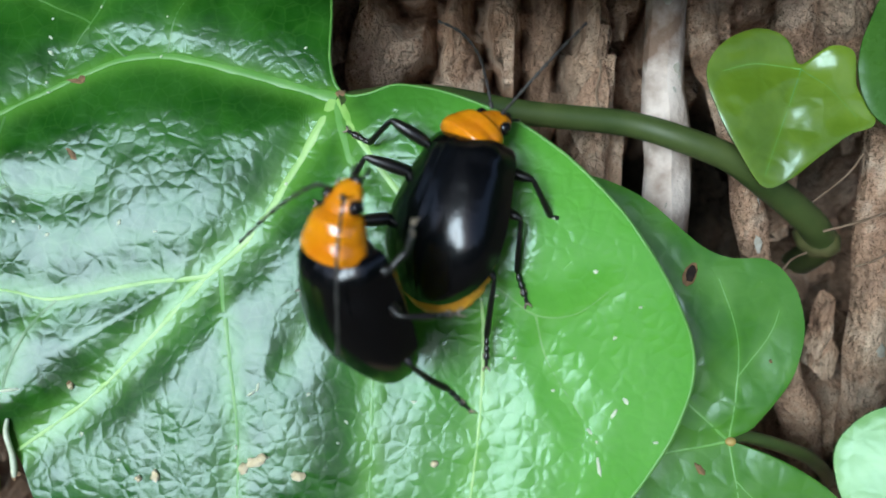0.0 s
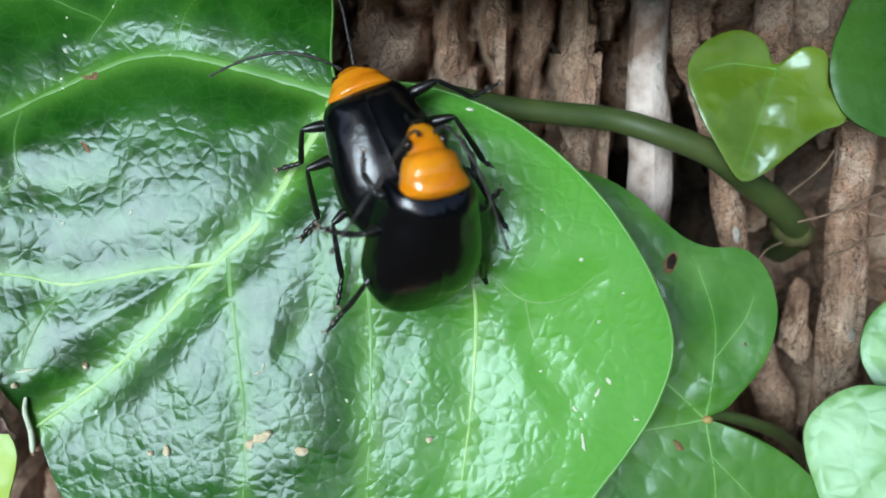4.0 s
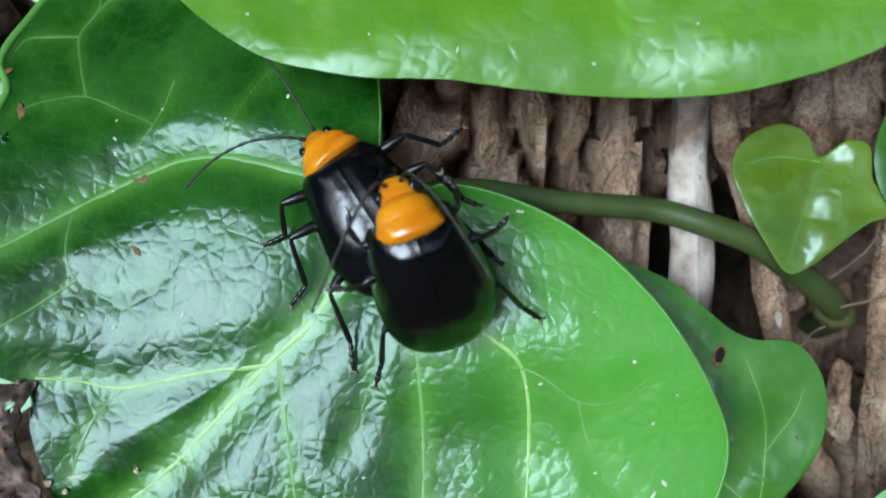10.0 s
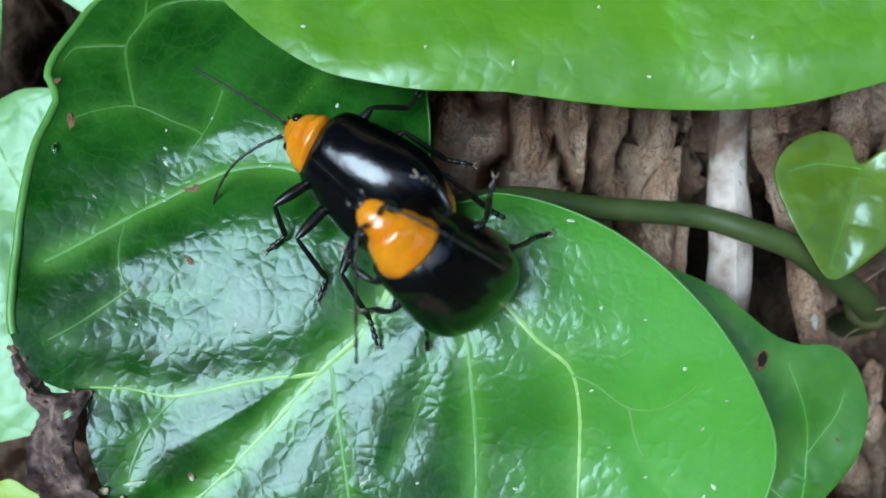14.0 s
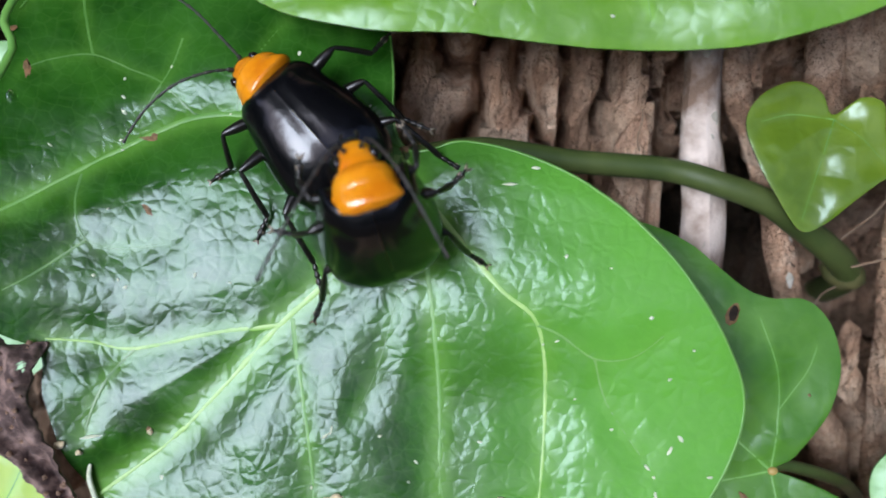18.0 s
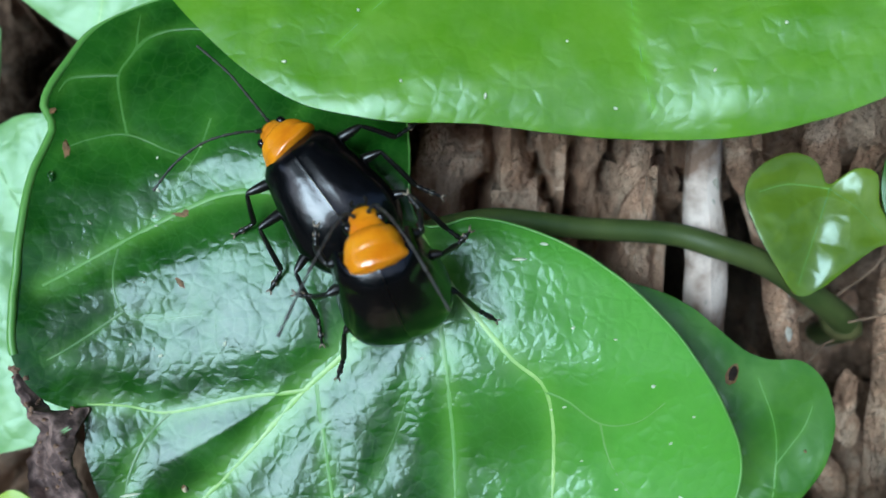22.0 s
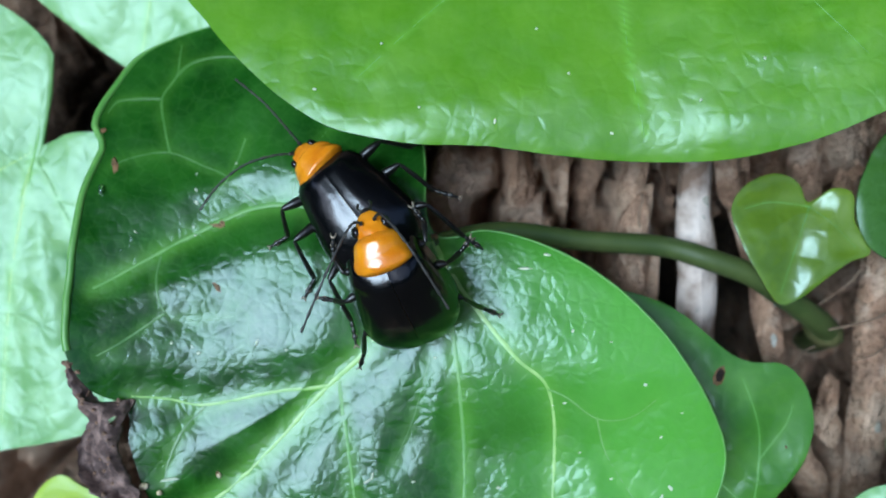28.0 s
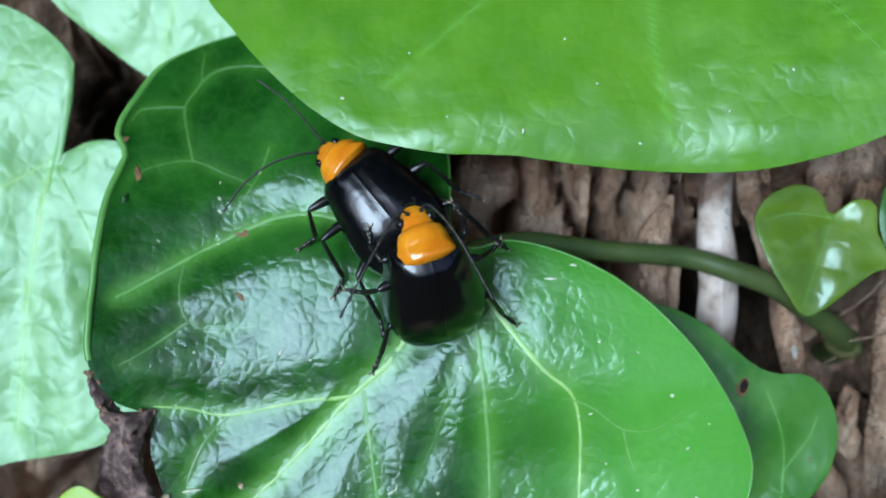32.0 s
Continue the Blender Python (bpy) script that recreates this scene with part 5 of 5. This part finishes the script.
ROWS_B = [
    (0, -1.44, -1.03, -26.27, 53.7, -30.4, -29, 19),
    (0.5, -1.65, -0.78, -26.31, 52.6, -30.7, -26.9, 19),
    (1, -1.71, 0.43, -26.5, 44.9, -8.4, -12.4, 44),
    (1.5, -1.33, 0.56, -26.64, 41.09, -4.64, -10.9, 40),
    (2, 0.2, 1.02, -26.63, 34.88, 9.12, 6.8, 34),
    (2.1, 0.33, 1.24, -26.69, 41.4, -0.7, 27.7, 49),
    (2.2, -1.11, 0.61, -27.45, 28.5, -60.9, 48.5, 8),
    (2.3, -2.67, -0.12, -27.43, 25.2, -62, 50.5, 8),
    (2.4, -1.77, 0.02, -27.07, 39.5, 53, -16.1, 8),
    (2.5, -0.31, 0.35, -27.34, 24.4, 58.7, -31, 8),
    (2.6, -1, 0.21, -27.45, 32.1, -59.3, 49.8, 8),
    (2.7, -2.47, -0.26, -27.35, 26, -61.7, 49.8, 8),
    (2.8, -2.41, -1.05, -26.55, 44.2, -14, -12.8, 37),
    (2.9, -2.14, -0.2, -27.16, 35.2, 55, -30.6, 8),
    (3, -0.93, 0.16, -27.32, 25.3, 58.6, -35.7, 8),
    (3.1, -1.27, -0.04, -27.47, 30.1, -60.1, 42.7, 8),
    (3.2, -2.83, -0.51, -27.54, 24.6, -62.2, 44.1, 8),
    (3.3, -2.26, -0.46, -26.46, 51.2, 37.4, -0.8, 12),
    (3.4, -0.83, 0.16, -27.34, 26.9, 58.2, -31, 8),
    (3.5, -0.86, 0.73, -26.46, 46.9, 16.4, 23.6, 37),
    (5.5, -2.28, -0.01, -27.37, 23.4, 59.2, -49.8, 8),
    (5.6, -2.62, -0.16, -26.6, 46.7, 37.6, -7.9, 16),
    (5.7, -2.14, 0.04, -27.66, 26.7, -60.7, 38.8, 8),
    (5.8, -3.44, -0.85, -26.37, 51.1, -29.3, -11.3, 22),
    (5.9, -3.71, -0.15, -26.89, 44.3, 50.9, -24.5, 8),
    (6, -2.27, 0.03, -27.31, 27.1, 58, -45.5, 8),
    (6.1, -2.35, -0.15, -26.99, 40.6, 50.6, -16.5, 8),
    (6.2, -3.35, -0.47, -26.31, 51.9, -29, -12.7, 22),
    (6.3, -3.98, -0.35, -27.18, 36.7, -47.1, 14.4, 8),
    (6.5, -1.93, -0.46, -26.77, 38.21, 5.94, -3.5, 37),
    (7, -3.18, 0.04, -26.52, 45, 3.6, -7.1, 43),
    (7.5, -3.05, 0.52, -26.87, 38.6, 3.8, -0.9, 38),
    (8, -2.26, 1.58, -26.86, 37.9, 6.1, 0.5, 38),
    (8.5, -2.16, 1.72, -26.96, 36.55, 5.6, 5.1, 36),
    (9, -2.02, 2.24, -26.83, 39.4, 3.5, 7.7, 38),
    (9.5, -2.31, 2.14, -26.91, 38.45, 4.3, 12.75, 37),
    (10, -2.35, 2.77, -26.75, 40.7, 3.2, 22.1, 40),
    (10.5, -3.42, 3.48, -26.54, 44.8, 1.1, 9.7, 44),
    (11, -4.8, 4.38, -26.13, 52.6, 8.1, 2.5, 52),
    (11.5, -4.83, 4.62, -25.87, 57.8, 6.8, 4.25, 57),
    (12, -4.52, 4.35, -25.82, 58.9, 6.3, 3.1, 58),
    (12.5, -4.29, 4.05, -25.82, 59.71, 10.08, 6.66, 59),
    (12.6, -4.21, 4.04, -25.91, 57.9, -0.7, 13, 50),
    (12.8, -2.96, 5.28, -27.36, 28.1, 57.5, 9.1, 8),
    (12.9, -3.54, 3.71, -26.54, 48.8, -34.2, 67.8, 16),
    (13, -4.5, 2.81, -27.3, 29.7, -54.2, 70.2, 8),
    (13.1, -5.15, 2.68, -25.78, 65.4, 26.9, 21.1, 13),
    (13.2, -3.56, 3.73, -27.37, 25.3, 58.4, -9.2, 8),
    (13.3, -3.47, 3.51, -25.89, 60.3, -18.4, 36.6, 30),
    (13.4, -3.74, 3.56, -26.26, 57.4, -36.7, 47.5, 10),
    (13.5, -3.79, 3.4, -26.03, 52.04, -18.47, 48.49, 10),
    (15.5, -3.96, 3.43, -25.94, 56.09, -2.47, 18.24, 55),
    (16, -4.7, 3.15, -26.03, 55.1, 1.7, 22.8, 55),
    (16.1, -3.61, 4.88, -27.26, 33.4, 53.3, 16.4, 8),
    (16.2, -3.47, 4.78, -26.19, 57.8, -31.7, 55.9, 14),
    (16.3, -4.89, 2.66, -27.47, 30.7, -60.1, 72.7, 8),
    (16.4, -5.22, 2.47, -26.56, 57.1, -45.1, 37.9, 8),
    (16.5, -4.81, 3.66, -26.78, 49.3, 48.3, 12.9, 8),
    (16.6, -3.18, 4.94, -27.28, 24.3, 58.3, -1, 8),
    (16.7, -2.74, 5.13, -26.21, 56.5, -32.9, 65.4, 14),
    (16.8, -4.58, 2.51, -27.04, 39.2, -48.7, 62.6, 8),
    (16.9, -5.64, 2.6, -26.04, 62.5, 34.5, 22.9, 8),
    (17, -4.39, 4.2, -27.3, 32.3, 56.2, -1.6, 8),
    (17.2, -3.5, 3.66, -26.59, 52.1, -44.7, 52.2, 8),
    (17.3, -4.79, 2.4, -27.43, 29.5, -60.4, 67.5, 8),
    (17.4, -5.36, 2.23, -26.04, 60.3, 30.9, 22.8, 14),
    (17.5, -4.16, 3.79, -27.36, 26.2, 58.1, -13.8, 8),
    (17.6, -4.57, 3.4, -25.6, 67, 15.7, 47, 26),
    (17.8, -4.35, 3.6, -25.77, 67.1, -27.5, 33.8, 13),
    (18, -4.49, 3.25, -25.67, 62.7, 3.9, 17.8, 58),
    (18.5, -4.22, 3.58, -25.73, 60.6, 0.47, 20.1, 58),
    (18.6, -3.85, 3.71, -25.68, 63.2, 8, 40.6, 40),
    (18.7, -3.42, 4.16, -26, 62.8, 31.2, 43.4, 11),
    (18.8, -3.29, 5.4, -27.21, 39.8, 53.2, 18.7, 8),
    (18.9, -3.11, 4.33, -25.97, 62, -29.3, 66.8, 14),
    (19, -4.31, 2.58, -26.96, 44.8, -49.2, 61.5, 8),
    (19.1, -4.29, 2.66, -25.86, 65.4, -29, 20.8, 11),
    (19.2, -4.71, 2.43, -25.94, 57.3, 2.3, 21, 52),
    (19.3, -4.77, 2.51, -26.02, 55.6, 1, 15.3, 51),
    (19.6, -5, 2.87, -26.09, 54.08, 1.56, 13.64, 55),
    (20, -4.97, 3.19, -26.02, 55, -0.6, 17.3, 57),
    (21, -4.91, 3.24, -25.92, 56.9, 7.7, 17.3, 55),
    (22, -4.69, 3.93, -26.06, 54.5, 3, 19.4, 54),
    (22.5, -4.31, 4.05, -25.93, 57.15, 2.25, 17.05, 55),
    (23, -4.19, 4.55, -26.29, 49.6, 7.2, 17.7, 46),
    (23.5, -4.38, 4.26, -26.01, 55.47, 4.86, 14.28, 51),
    (24, -4.75, 3.99, -26.04, 55.85, 8.22, 14.65, 51),
    (24.2, -4.96, 4.17, -26.04, 55.2, 11.8, 23.8, 41),
    (24.3, -4.83, 3.8, -26.13, 61.7, -35.1, 30.3, 8),
    (24.4, -5.3, 3.11, -26.15, 52.9, -5.2, 15.1, 44),
    (24.5, -5.92, 3.25, -26.24, 52.8, 28.1, 23.5, 23),
    (24.6, -4.37, 4.85, -27.25, 33.4, 56, 9.4, 8),
    (24.8, -4.12, 3.78, -27.33, 35.9, -57, 78.7, 8),
    (25, -4.45, 4.02, -27.21, 34.3, 55.5, 2.7, 8),
    (25.2, -4.23, 3.38, -27.09, 42.3, -53.1, 67.5, 8),
    (25.4, -5.27, 3.06, -27.12, 37.2, 54.3, -3.2, 8),
    (25.5, -3.96, 3.93, -27.23, 33.1, 56, -6.8, 8),
    (25.6, -4.25, 3.03, -26.53, 54.1, -43.1, 46.6, 8),
    (25.7, -4.5, 3.09, -27.32, 37.2, -57.1, 65.8, 8),
    (25.8, -4.49, 2.95, -25.82, 61.1, -14.1, 10.5, 32),
    (25.9, -4.83, 3.24, -26.14, 58.5, 34.3, 25, 11),
    (26, -4.12, 4.62, -27.33, 27.4, 58, 0.9, 8),
    (26.1, -3.62, 3.85, -25.99, 62.7, 32.6, 56, 8),
    (26.2, -3.45, 4.11, -26, 59.3, -25.6, 56, 21),
    (26.3, -4.78, 3.2, -27.15, 35.4, -50.5, 75.4, 8),
    (26.4, -4.43, 2.95, -26.08, 61.4, -34.3, 29.9, 8),
    (26.5, -4.39, 2.98, -26.01, 63.7, -34.4, 26.2, 8),
    (28.5, -4.98, 3.97, -26.47, 46.13, 7.44, 19.03, 40),
    (29, -4.96, 3.96, -26.46, 46.2, 8.5, 19.1, 40),
    (30, -5.14, 4.25, -26.57, 44, 8.6, 16.5, 40),
    (31, -4.86, 4.27, -26.34, 48.5, 10.8, 19.6, 42),
    (32, -4.99, 4.33, -26.32, 48.8, 9.1, 18.6, 45),
]


def about(pivot, m):
    p = Vector(pivot) * MM
    return Matrix.Translation(p) @ m @ Matrix.Translation(-p)


def motions():
    walk(beetle_a[0], [(t, at(x, y, z, rx, ry, rz)) for t, x, y, z, rx, ry, rz, roll in ROWS_A])
    walk(beetle_a[1], [(t, about((0, 1.2, 1.1), pose(-0.034 * roll * MM, -0.008 * abs(roll) * MM, 0, 0, 0.6 * roll, -0.20 * roll))) for t, x, y, z, rx, ry, rz, roll in ROWS_A])
    walk(beetle_a[2], [(t, about((0, 0, 2.1), pose(0, 0, 0, 0, 1.95 * roll, 0))) for t, x, y, z, rx, ry, rz, roll in ROWS_A])
    walk(beetle_a[3], [(t, about((0, 0, 2.1), pose(0, 0, 0, 0, 1.6 * roll, 0)) @ about(NECK, pose(0, 0, 0, float(np.interp(t, (9, 10.5), (-24, -10))), 0, float(np.interp(t, (0, 1.8, 9, 10.5), (-16, 0, 2, 14)))))) for t, x, y, z, rx, ry, rz, roll in ROWS_A])
    walk(beetle_b[0], [(t, at(x, y, z, rx, ry, rz)) for t, x, y, z, rx, ry, rz, nod in ROWS_B])
    walk(beetle_b[1], [(t, about((0, 1.2, 1.1), pose(-0.006 * ry * MM, 0, 0, 0, 0, -0.10 * ry))) for t, x, y, z, rx, ry, rz, nod in ROWS_B])
    walk(beetle_b[3], [(t, about(NECK, pose(0, 0, 0, -nod, 0, 0))) for t, x, y, z, rx, ry, rz, nod in ROWS_B])
    for leg, shape in zip(beetle_b[4], LEGS_B):
        walk(leg, [(t, Matrix.Translation(Vector(shape[0]) * MM) @ pose(0, 0, 0, -0.75 * nod, 0, 0)) for t, x, y, z, rx, ry, rz, nod in ROWS_B])
    step_legs(beetle_a[4], LEGS_A)


def step_legs(legs, shapes):
    """The walker's feet stay where they stand until its body has moved on, then step."""
    for leg, (hip, knee, ankle, foot) in zip(legs, shapes):
        rows, stand = [], None
        rest = Vector(foot) - Vector(hip)
        for t, x, y, z, rx, ry, rz, roll in ROWS_A:
            m = pose(x, y, z, rx, ry, rz)
            home = m @ Vector(foot)
            if stand is None or (stand - home).length > 0.75:
                stand = home
            now = m.inverted() @ stand - Vector(hip)
            turn = math.degrees(math.atan2(now.y, now.x) - math.atan2(rest.y, rest.x))
            turn = max(-22.0, min(22.0, (turn + 180) % 360 - 180))
            rows.append((t, Matrix.Translation(Vector(hip) * MM) @ pose(0, 0, 0, 0, 0, turn)))
        walk(leg, rows)


motions()
